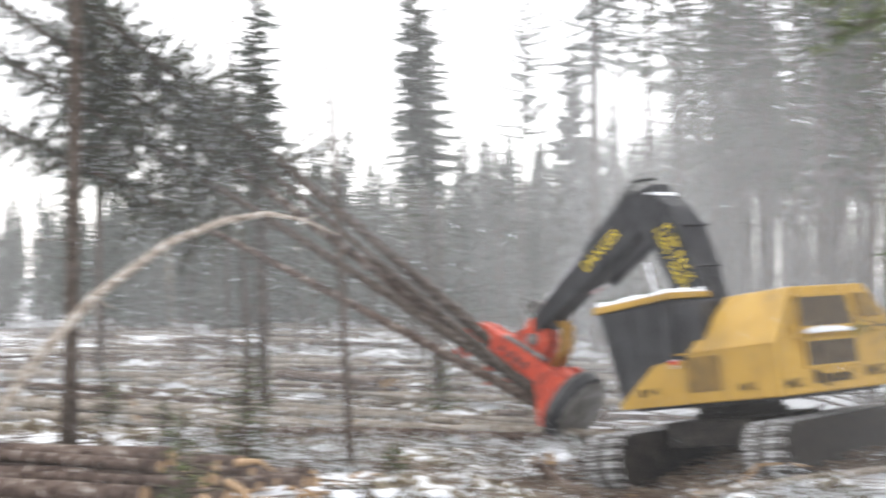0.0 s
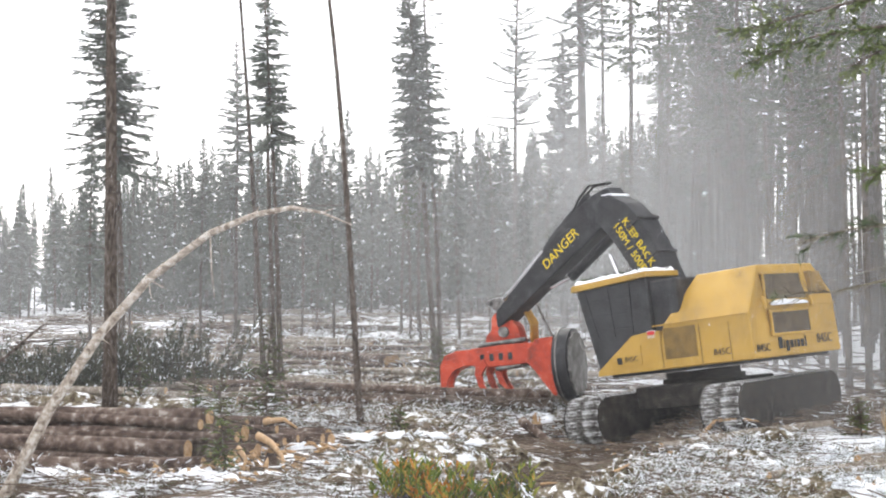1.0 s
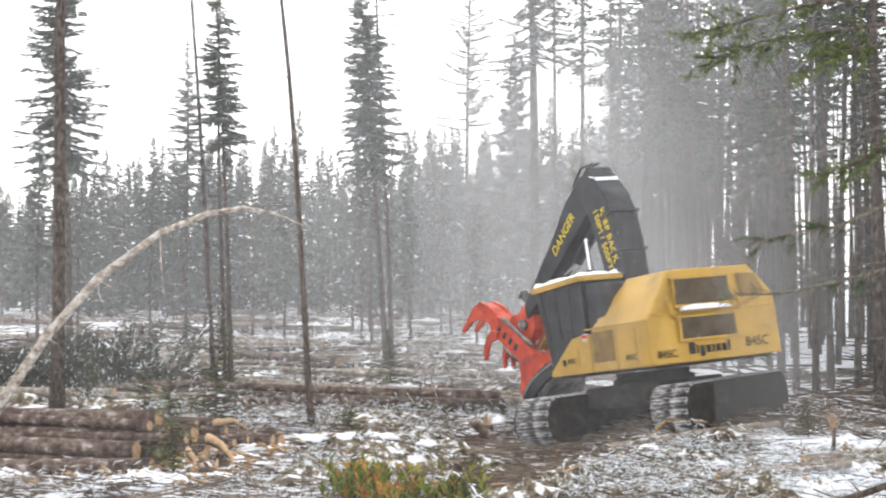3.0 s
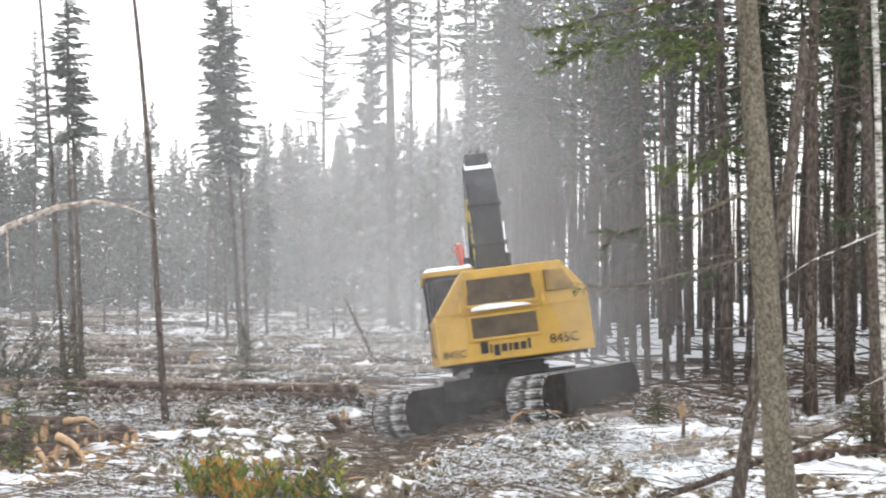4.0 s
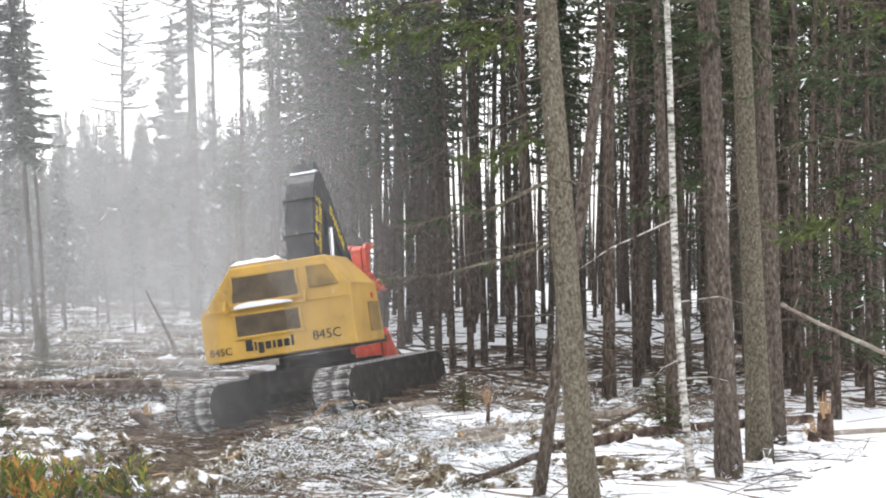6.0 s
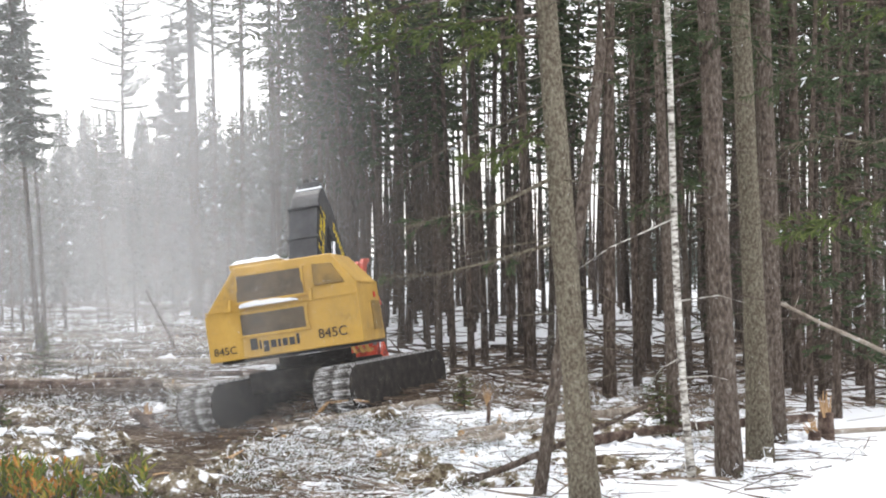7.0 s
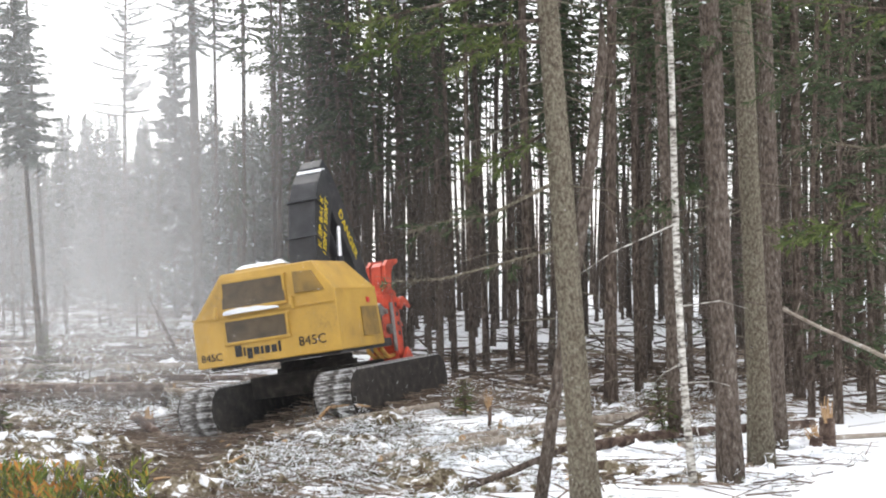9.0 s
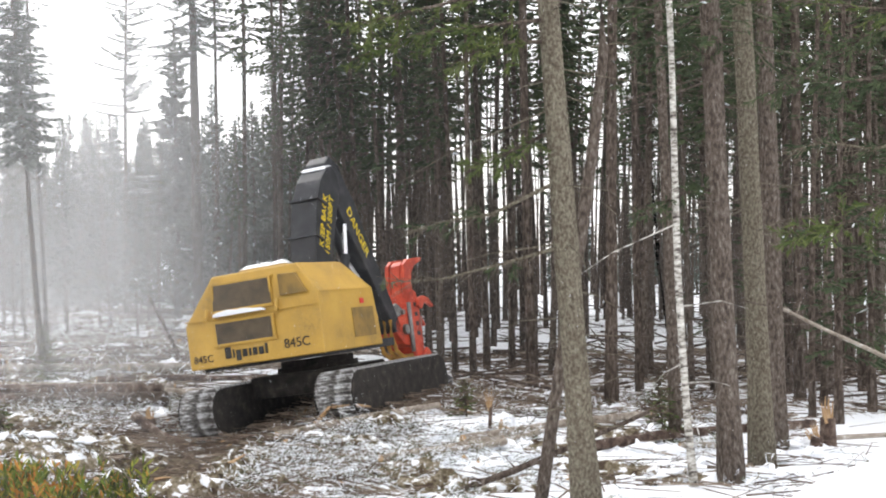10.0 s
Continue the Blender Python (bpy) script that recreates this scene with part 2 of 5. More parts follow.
def rod(bm, a, b, r0, r1=None, seg=12):
    """A tapered round bar from a to b."""
    a, b = Vector(a), Vector(b)
    d = b - a
    m = Matrix.Translation((a + b) / 2) @ d.to_track_quat("Z", "Y").to_matrix().to_4x4()
    bmesh.ops.create_cone(bm, cap_ends=True, segments=seg, radius1=r0, radius2=r0 if r1 is None else r1, depth=d.length, matrix=m)
    return bm


def slab(bm, outline, axis, lo, hi, bevel=0.0):
    """A flat outline (pairs) pushed out along axis x, y or z from lo to hi."""
    def put(p, h):
        return {"x": (h, p[0], p[1]), "y": (p[0], h, p[1]), "z": (p[0], p[1], h)}[axis]
    a = [bm.verts.new(put(p, lo)) for p in outline]
    b = [bm.verts.new(put(p, hi)) for p in outline]
    k = len(outline)
    fs = [bm.faces.new(a[::-1]), bm.faces.new(b)] + [bm.faces.new((a[i], a[(i + 1) % k], b[(i + 1) % k], b[i])) for i in range(k)]
    bmesh.ops.recalc_face_normals(bm, faces=fs)
    if bevel:
        es = list({e for f in fs for e in f.edges})
        bmesh.ops.bevel(bm, geom=es, offset=bevel, segments=2, affect="EDGES", profile=0.6)
    return bm


def pipe(path, radii, seg=8, wob=0.0, rng=None, cap=True):
    """Vertices and faces of a bent, tapered tube along path."""
    vs, fs = [], []
    n = len(path)
    for i, p in enumerate(path):
        d = (path[min(i + 1, n - 1)] - path[max(i - 1, 0)]).normalized()
        q = d.to_track_quat("Z", "Y")
        for k in range(seg):
            a = 2 * math.pi * k / seg
            r = radii[i] * (1 + (wob * (rng.random() - 0.5) if rng else 0))
            vs.append(p + q @ Vector((math.cos(a) * r, math.sin(a) * r, 0)))
    for i in range(n - 1):
        for k in range(seg):
            fs.append((i * seg + k, i * seg + (k + 1) % seg, (i + 1) * seg + (k + 1) % seg, (i + 1) * seg + k))
    if cap:
        fs.append(tuple(range(seg))[::-1])
        fs.append(tuple((n - 1) * seg + k for k in range(seg)))
    return vs, fs


def merge(into, piece):
    o = len(into[0])
    into[0].extend(piece[0])
    into[1].extend(tuple(i + o for i in f) for f in piece[1])


def lettering(name, text, size, material, parent, m, label=""):
    """Letters as a thin mesh, from the built-in font."""
    cu = bpy.data.curves.new(name, "FONT")
    cu.body, cu.size, cu.extrude, cu.align_x, cu.align_y, cu.resolution_u = text, size, 0.004, "CENTER", "CENTER", 3
    tmp = new(name, cu)
    me = bpy.data.meshes.new_from_object(tmp)
    bpy.data.objects.remove(tmp)
    bpy.data.curves.remove(cu)
    me.materials.clear()
    me.materials.append(material)
    ob = new(name, me)
    ob.parent = parent
    ob.matrix_basis = m
    return tagged(ob, label)


# ---- ground ----
def height(x, y):
    """The ground's height: gently uneven, banked up under the machine's one track, a rut before it."""
    h = 0.16 * (noise.noise((x * 0.11, y * 0.11, 3.1)) + 0.5 * noise.noise((x * 0.33, y * 0.33, 7.7)))
    near = max(0.0, 1 - abs(y - 30) / 30)
    h += 0.06 * near * noise.noise((x * 1.4, y * 1.4, 1.3)) + 0.03 * near * noise.noise((x * 4.1, y * 4.1, 5.2))
    h += 0.36 * math.exp(-(((x + 0.8) / 2.1) ** 2 + ((y - 27.2) / 3.2) ** 2))
    h -= 0.22 * math.exp(-(((x + 4.1 - (y - 18) * 0.02) / 0.9) ** 2 + ((y - 20.5) / 3.4) ** 2))
    h *= 1 - 0.8 * math.exp(-(((x + 4.1) / 1.6) ** 2 + ((y - 26.5) / 2.8) ** 2))
    h -= 0.34 * math.exp(-(((x + 4.3) / 1.5) ** 2 + ((y - 25.2) / 2.6) ** 2))
    h += 1.0 * max(0.0, min(1.0, (math.hypot(x, y) - 60) / 120))
    return h


def spread(lo, hi, step, far):
    mid = list(np.arange(lo, hi, step))
    out, s, v = [], step, hi
    while v < far:
        out.append(v)
        s *= 1.22
        v += s
    low, s, v = [], step, lo - step
    while v > -far:
        low.append(v)
        s *= 1.22
        v -= s
    return low[::-1] + mid + out


def ground():
    xs, ys = spread(-19, 13, 0.17, 2600), spread(14, 48, 0.17, 2600)
    w = len(xs)
    verts = [(x, y, height(x, y)) for y in ys for x in xs]
    faces = [(j * w + i, j * w + i + 1, (j + 1) * w + i + 1, (j + 1) * w + i) for j in range(len(ys) - 1) for i in range(w - 1)]
    me = sheet("ground", verts, faces, GROUND, True)
    at = me.attributes.new("snow", "FLOAT", "POINT")
    vals = []
    for x, y, z in verts:
        forest = 1 / (1 + math.exp(-max(-30, min(30, (x + 0.5 - (y - 24) * 0.05) * 0.7))))
        rut = math.exp(-(((x + 4.2) / 1.3) ** 2 + ((y - 20.8) / 3.4) ** 2)) + math.exp(-(((x + 1.0) / 2.5) ** 2 + ((y - 25.5) / 1.6) ** 2))
        west = 1 / (1 + math.exp(max(-30, min(30, (x + 8.5) * 1.2))))
        open_ = max(0, min(1, (y - 24) / 4))
        vals.append(0.045 - 0.12 * west * (1 - open_) + 0.06 * open_ * (1 - forest) + 0.345 * forest - 0.28 * min(1, rut) + 0.1 * forest * max(0, min(1, (y - 25) / 6)) - 0.34 * forest * max(0, min(1, (y - 35) / 9)) - 0.02 * max(0, min(1, (y - 34) / 20)))
    at.data.foreach_set("value", vals)
    return tagged(new("ground", me), "churned forest ground with patches of snow and brown litter", "ground", kind="structure")


ground()


# ---- the tracked felling machine ----
MACHINE = pose(-2.36, 26.75, -0.03, -8.5, 0, 69)
PIVOT, BOOM, STICK = Vector((0.2, 0.08, 1.95)), 3.12, 4.0
MOVING = {}


def track(parent, y):
    """One crawler: a side frame with rollers and a belt of ribbed shoes, centred at y."""
    L, H, W = 4.8, 0.92, 0.72
    r = H / 2 - 0.06
    frame_bm = slab(bmesh.new(), [(-L / 2 + 0.3, 0.3), (-L / 2 + 0.5, 0.16), (L / 2 - 0.5, 0.16), (L / 2 - 0.3, 0.3), (L / 2 - 0.3, 0.6), (L / 2 - 0.7, 0.73), (-L / 2 + 0.7, 0.73), (-L / 2 + 0.3, 0.6)], "y", y - 0.26, y + 0.26, 0.03)
    crawler = part("crawler", frame_bm, GREASY, parent, "mud-caked black crawler track")
    for sx in (-1, 1):
        bm = bmesh.new()
        rod(bm, (sx * (L / 2 - 0.5), y - 0.2, 0.45), (sx * (L / 2 - 0.5), y + 0.2, 0.45), 0.36, seg=24)
        rod(bm, (sx * (L / 2 - 0.5), y - 0.30, 0.45), (sx * (L / 2 - 0.5), y + 0.30, 0.45), 0.16, seg=16)
        part("sprocket", bm, GREASY, crawler)
    for k in range(7):
        x = -L / 2 + 0.95 + k * (L - 1.9) / 6
        bm = bmesh.new()
        rod(bm, (x, y - 0.28, 0.2), (x, y + 0.28, 0.2), 0.12, seg=14)
        part("roller", bm, GREASY, crawler)
    bm = bmesh.new()
    slab(bm, [(-1.5, 0.74), (1.5, 0.74), (1.3, 0.8), (-1.3, 0.8)], "y", y - 0.3, y + 0.3, 0.01)
    part("guard", bm, GREASY, crawler)
    straight = L - 2 * (r + 0.06)
    # plates added over the shoe ends to make the sides dark like mud
    for sg in (-1, 1):
        rim = [(sx * straight / 2 + sx * (r + 0.03) * math.cos(q), 0.06 + r + (r + 0.03) * math.sin(q)) for sx, qs in ((1, range(-90, 91, 15)), (-1, range(90, -91, -15))) for q in [radians(v) for v in qs]]
        part("mud_cake", slab(bmesh.new(), rim, "y", y + sg * (W / 2 + 0.004), y + sg * (W / 2 + 0.03), 0.008), GREASY, crawler, "flat dark plate added over the track's side in place of mud")
    loop = 2 * straight + 2 * math.pi * r
    shoe = bmesh.new()
    box(shoe, (0, 0, 0), (0.19, W, 0.03), bevel=0.006)
    for x in (-0.07, 0.0, 0.07):
        slab(shoe, [(x - 0.012, 0.012), (x + 0.012, 0.012), (x + 0.006, 0.06), (x - 0.006, 0.06)], "y", -W / 2, W / 2)
    box(shoe, (0, 0, -0.05), (0.15, 0.2, 0.07))
    me = bpy.data.meshes.new("track_shoe")
    shoe.to_mesh(me)
    shoe.free()
    me.materials.append(PAD)
    n = 54
    for k in range(n):
        s = loop * k / n
        if s < straight:
            p, a = (s - straight / 2, 0.06), 180
        elif s < straight + math.pi * r:
            q = (s - straight) / r
            p, a = (straight / 2 + r * math.sin(q), 0.06 + r - r * math.cos(q)), 180 - math.degrees(q)
        elif s < 2 * straight + math.pi * r:
            p, a = (straight / 2 - (s - straight - math.pi * r), 0.06 + 2 * r), 0
        else:
            q = (s - 2 * straight - math.pi * r) / r
            p, a = (-straight / 2 - r * math.sin(q), 0.06 + r + r * math.cos(q)), -math.degrees(q)
        ob = new("track_shoe", me)
        ob.parent = crawler
        ob.matrix_basis = pose(p[0], y, p[1], 0, a, 0)


def undercarriage(m):
    track(m, 1.46)
    track(m, -1.4)
    bm = bmesh.new()
    slab(bm, [(-0.8, -1.1), (0.8, -1.1), (1.05, -0.5), (1.05, 0.5), (0.8, 1.1), (-0.8, 1.1), (-1.05, 0.5), (-1.05, -0.5)], "z", 0.55, 0.98, 0.04)
    part("car_body", bm, GREASY, m, "black steel car body between the tracks")
    bm = rod(bmesh.new(), (0, 0, 0.9), (0, 0, 1.2), 0.72, seg=40)
    rod(bm, (0, 0, 0.95), (0, 0, 1.08), 0.8, seg=40)
    part("slew_ring", bm, GREASY, m)


def upper(m):
    """The turning upper body: deck, hood, cab, grilles, plates and lettering."""
    bm = slab(bmesh.new(), [(-2.0, -1.25), (-2.0, 1.25), (1.2, 1.25), (1.2, -1.0), (0.9, -1.25)], "z", 1.16, 1.32, 0.02)
    u = part("upper_deck", bm, BLACK, m)
    # hood: an octagonal shell, tapered at its front
    low, up_, top = 1.22, 2.06, 2.92
    outline = [(-1.36, low), (1.40, low), (1.40, up_), (0.80, top), (-0.95, top), (-1.36, 2.34)]
    bm = bmesh.new()
    rear = [bm.verts.new((-2.22 + (0.0 if z < 2.1 else 0.16 * (z - 2.1)), y, z)) for y, z in outline]
    front = [bm.verts.new((x, y, z)) for x, (y, z) in zip((0.15, -0.02, -0.3, -0.75, -0.35, 0.0), outline)]
    k = len(outline)
    fs = [bm.faces.new(rear), bm.faces.new(front[::-1])] + [bm.faces.new((rear[i], front[i], front[(i + 1) % k], rear[(i + 1) % k])) for i in range(k)]
    bmesh.ops.recalc_face_normals(bm, faces=bm.faces[:])
    bmesh.ops.bevel(bm, geom=bm.edges[:], offset=0.035, segments=3, affect="EDGES", profile=0.6)
    hood = part("hood", bm, YELLOW, u, "yellow sheet-metal engine hood")
    # seam strip round the hood, slats and two screens at the rear
    bm = bmesh.new()
    box(bm, (-1.1, 1.405, 2.05), (2.1, 0.016, 0.03), bevel=0.004)
    box(bm, (-2.225, 0.03, 2.13), (0.016, 2.7, 0.03), bevel=0.004)
    box(bm, (-1.1, -1.365, 2.33), (2.1, 0.016, 0.03), bevel=0.004)
    part("hood_seam", bm, YELLOW, u)

    def screen(y0, y1, z0, z1, x, tilt):
        fr = bmesh.new()
        for c, s in (((0, (y0 + y1) / 2, z0), (0.04, y1 - y0 + 0.1, 0.05)), ((0, (y0 + y1) / 2, z1), (0.04, y1 - y0 + 0.1, 0.05)),
                     ((0, y0, (z0 + z1) / 2), (0.04, 0.05, z1 - z0)), ((0, y1, (z0 + z1) / 2), (0.04, 0.05, z1 - z0))):
            box(fr, (x + c[0] + tilt * max(0, c[2] - 2.1), c[1], c[2]), s, bevel=0.008)
        part("screen_frame", fr, YELLOW, u)
        bm = slab(bmesh.new(), [(x - 0.012 + tilt * max(0, z0 - 2.1), z0), (x - 0.012 + tilt * max(0, z1 - 2.1), z1), (x + 0.03 + tilt * max(0, z1 - 2.1), z1), (x + 0.03, z0)], "y", y0, y1)
        for i in range(1, 12):
            z = z0 + (z1 - z0) * i / 12
            box(bm, (x - 0.012 + tilt * max(0, z - 2.1), (y0 + y1) / 2, z), (0.012, y1 - y0 - 0.02, 0.012))
        part("grille", bm, GRILLE, u, "dark dusty rear cooling grille")

    screen(-0.42, 0.78, 2.24, 2.76, -2.235, 0.16)
    screen(-0.42, 0.78, 1.62, 2.05, -2.235, 0.16)
    bm = slab(bmesh.new(), [(-0.62, 2.36), (-1.16, 2.36), (-0.95, 2.74), (-0.62, 2.76)], "x", -2.23, -2.08, 0.01)
    part("side_window", bm, YELLOW_DULL, u, "dusty corner screen with yellow frame")
    rng = random.Random(14)
    crest = [(0.72 - 0.1 * i, 2.185 + 0.05 * math.sin(0.4 + i * 0.29) + 0.025 * rng.random()) for i in range(11)]
    bm = slab(bmesh.new(), [(0.74, 2.15), *crest, (-0.32, 2.15)], "x", -2.34, -2.215, 0.012)
    part("ledge_snow", bm, SNOW, u, "snow lying on the ledge")
    for y in (-0.54, 0.92):
        bm = rod(bmesh.new(), (-2.27, y, 2.16), (-2.2, y, 2.32), 0.03, seg=10)
        box(bm, (-2.26, y, 2.14), (0.06, 0.07, 0.08), bevel=0.01)
        part("hood_latch", bm, YELLOW, u)
    # plates with lettering that stays plain: dark bars
    def bar(c, size):
        part("letter_bar", box(bmesh.new(), c, size), DARKLETTER, u)

    y = 0.64
    for wide, lo_, hi_ in ((0.13, 1.36, 1.57), (0.035, 1.36, 1.52), (0.1, 1.3, 1.5), (0.1, 1.36, 1.5), (0.05, 1.36, 1.5), (0.09, 1.36, 1.5), (0.1, 1.36, 1.5), (0.05, 1.36, 1.55)):
        bar((-2.224, y - wide / 2, (lo_ + hi_) / 2), (0.006, wide, hi_ - lo_))
        y -= wide + 0.032
    lettering("model_number", "845C", 0.2, DARKLETTER, u, pose(-2.226, 1.1, 1.4, 90, 0, -90))
    lettering("model_number", "845C", 0.25, DARKLETTER, u, pose(-2.226, -0.84, 1.47, 90, 0, -90))
    lettering("model_number", "845C", 0.17, DARKLETTER, u, pose(-1.55, 1.406, 1.42, 90, 0, 180))
    # left side: door, louvred panel, plates
    bm = slab(bmesh.new(), [(-1.02, 1.4), (-0.28, 1.4), (-0.28, 1.98), (-1.02, 1.98)], "y", 1.39, 1.412, 0.004)
    for i in range(13):
        box(bm, (-0.65, 1.416, 1.44 + i * 0.042), (0.7, 0.012, 0.014))
    part("louvre_panel", bm, YELLOW_DULL, u, "dusty yellow louvred side panel")
    for x in (-1.1, -0.2, -1.75):
        part("panel_joint", box(bmesh.new(), (x, 1.404, 1.6), (0.015, 0.01, 0.72)), YELLOW_DULL, u)
    bm = box(bmesh.new(), (0.02, 1.37, 1.9), (0.2, 0.03, 0.15), bevel=0.004)
    w = part("warning_plate", bm, SIGNWHITE, u, "white and red warning sticker")
    bm = bmesh.new()
    box(bm, (0.02, 1.387, 1.93), (0.17, 0.006, 0.07))
    part("red_band", bm, SIGNRED, u)
    bm = slab(bmesh.new(), [(-1.0, 1.42), (-0.12, 1.42), (-0.12, 1.98), (-1.0, 1.98)], "y", -1.382, -1.36, 0.004)
    part("louvre_panel", bm, YELLOW_DULL, u, "dusty yellow louvred side panel")
    bm = box(bmesh.new(), (-0.55, -1.375, 2.1), (0.14, 0.02, 0.1), bevel=0.004)
    part("warning_plate", bm, SIGNRED, u, "red warning sticker")
    # right front box beside the boom
    bm = slab(bmesh.new(), [(-0.1, low), (0.12, low), (0.14, 1.8), (0.05, 2.0), (-0.1, 2.1)], "y", -1.34, -0.75, 0.03)
    part("tank_box", bm, YELLOW, u, "yellow side tank cover")
    # cab
    side = [(0.0, 1.28), (1.38, 1.24), (1.78, 2.94), (0.0, 3.0)]
    bm = slab(bmesh.new(), side, "y", 0.45, 1.36, 0.04)
    cab = part("cab", bm, CABMESH, u, "black guarded operator cab")
    bm = slab(bmesh.new(), [(1.44, 1.22), (1.42, 1.32), (0.5, 1.92), (0.2, 1.95), (-0.2, 1.95), (-0.2, 1.22)], "y", 0.43, 1.385, 0.012)
    part("cab_skirt", bm, YELLOW, u, "yellow sloping cab skirt")
    bm = slab(bmesh.new(), [(1.86, 2.93), (-0.05, 3.0), (-0.05, 3.11), (1.84, 3.06)], "y", 0.42, 1.42, 0.02)
    part("cab_roof", bm, YELLOW, u, "yellow cab roof edge")
    rng = random.Random(4)
    vs, fs = [], []
    for i in range(26):
        for j in range(14):
            x, y = -0.03 + 1.86 * i / 25, 0.43 + 0.97 * j / 13
            e = min(i, 25 - i, j, 13 - j)
            z = 3.113 - 0.028 * x + (0.0 if e == 0 else 0.05 + 0.05 * noise.noise((x * 3, y * 3, 0)) + 0.03 * rng.random())
            vs.append((x, y, z))
    fs = [(i * 14 + j, i * 14 + j + 1, (i + 1) * 14 + j + 1, (i + 1) * 14 + j) for i in range(25) for j in range(13)]
    ob = new("roof_snow", sheet("roof_snow", vs, [f[::-1] for f in fs], SNOW, True))
    ob.parent = u
    tagged(ob, "lumpy snow with needles on the cab roof")
    vs, fs = [], []
    for i in range(140):
        p = Vector((0.05 + 1.8 * rng.random(), 0.45 + 0.9 * rng.random(), 3.15))
        a = Vector((rng.gauss(0, 1), rng.gauss(0, 1), rng.random() * 0.6)).normalized() * 0.16
        s = Vector((0, 0, 0.02))
        o = len(vs)
        vs += [p - s, p + s, p + a]
        fs.append((o, o + 1, o + 2))
    ob = new("roof_litter", sheet("roof_litter", vs, fs, NEEDLE))
    ob.parent = u
    tagged(ob, kind="stuff")
    # cab guard bars, door frame, mirror bow, lamp
    for x0, x1 in ((0.45, 0.42), (0.9, 0.97), (1.32, 1.56)):
        bm = rod(bmesh.new(), (x0, 1.366, 1.95), (x1, 1.366, 2.95), 0.01, seg=8)
        part("guard_bar", bm, BLACK, u)
    for z in (2.1, 2.4, 2.7):
        bm = rod(bmesh.new(), (0.15, 1.362, z), (1.38 + (z - 1.3) * 0.22, 1.362, z), 0.007, seg=8)
        part("guard_bar", bm, BLACK, u)
    bm = rod(bmesh.new(), (1.56, 1.38, 1.75), (1.68, 1.46, 1.78), 0.015, seg=8)
    rod(bm, (1.68, 1.46, 1.78), (1.72, 1.46, 1.98), 0.015, seg=8)
    rod(bm, (1.72, 1.46, 1.98), (1.64, 1.38, 2.02), 0.015, seg=8)
    part("grab_rail", bm, STEEL, u)
    bm = box(bmesh.new(), (1.82, 1.2, 2.99), (0.1, 0.12, 0.1), bevel=0.02)
    part("marker_lamp", bm, SIGNRED, u)
    bm = slab(bmesh.new(), [(0.3, 1.36), (0.95, 1.36), (0.95, 1.52), (0.66, 1.72), (0.3, 1.72)], "y", 1.39, 1.4, 0.003)
    part("model_plate", bm, YELLOW, u)
    bar((0.84, 1.402, 1.47), (0.12, 0.008, 0.13))
    lettering("model_number", "845C", 0.15, DARKLETTER, u, pose(0.55, 1.404, 1.48, 90, 0, 180))
    # tower behind the cab that carries the boom
    bm = slab(bmesh.new(), [(-0.6, 1.3), (0.7, 1.3), (0.6, 2.2), (0.2, 2.42), (-0.35, 2.5), (-0.6, 2.6)], "y", -0.5, 0.42, 0.03)
    part("boom_tower", bm, BLACK, u)
    bm = box(bmesh.new(), (-0.3, 0.62, 2.1), (0.62, 1.3, 1.62), bevel=0.05)
    part("engine_bulkhead", bm, BLACK, u)
    for ob in (u, *u.children):
        if ob.name.startswith("model_number"):
            ob.location.y *= 1.05
        else:
            ob.data.transform(Matrix.Diagonal((1, 1.05, 1, 1)))
    MOVING["upper"] = u


def boom(m):
    """The lifting boom: a deep box girder with a bent back, lettered on both sides; local x runs along it."""
    side = [(-0.2, -0.24), (0.5, -0.28), (1.5, -0.14), (2.3, -0.16), (2.98, -0.26), (3.24, -0.06), (3.3, 0.16), (3.18, 0.36), (2.8, 0.56), (2.25, 0.66), (1.6, 0.6), (0.5, 0.38), (-0.2, 0.2)]
    bm = slab(bmesh.new(), side, "y", -0.3, 0.3, 0.03)
    b = part("boom", bm, BLACK, m, "black box-section lifting boom with yellow warning lettering")
    for x in (0.75, 1.5, 2.3):
        top = 0.62 + 0.1 * (x - 1.5) if x > 1 else 0.46
        part("weld_band", slab(bmesh.new(), [(x, 0.3), (x + 0.05, 0.3), (x + 0.05, top), (x, top)], "y", -0.34, 0.34), BLACK, b)
    bm = slab(bmesh.new(), [(3.12, 0.392), (3.19, 0.35), (3.3, 0.17), (3.32, 0.18), (3.21, 0.375), (3.13, 0.412)], "y", -0.27, 0.27, 0.004)
    part("boom_snow", bm, SNOW, b, "thin snow on top of the boom")
    for s in (-1, 1):
        m1 = Matrix.Translation((1.95, s * 0.304, 0.22)) @ (pose(0, 0, 0, 90, 0, 0) if s < 0 else pose(0, 0, 0, 90, 0, 180))
        lettering("lettering", "KEEP BACK", 0.235, LETTER, b, m1 @ pose(0, 0.125, 0))
        lettering("lettering", "150M / 500FT", 0.235, LETTER, b, m1 @ pose(0, -0.115, 0))
    for s in (-0.4, 0.4):
        bm = rod(bmesh.new(), (0.55, s, -0.5), (1.5, s, -0.46), 0.09, seg=16)
        part("lift_cylinder", bm, BLACK, b)
        bm = rod(bmesh.new(), (1.5, s, -0.46), (2.15, s, -0.33), 0.05, seg=14)
        part("piston_rod", bm, CHROME, b, "bright chrome piston rod")
    MOVING["boom"] = b


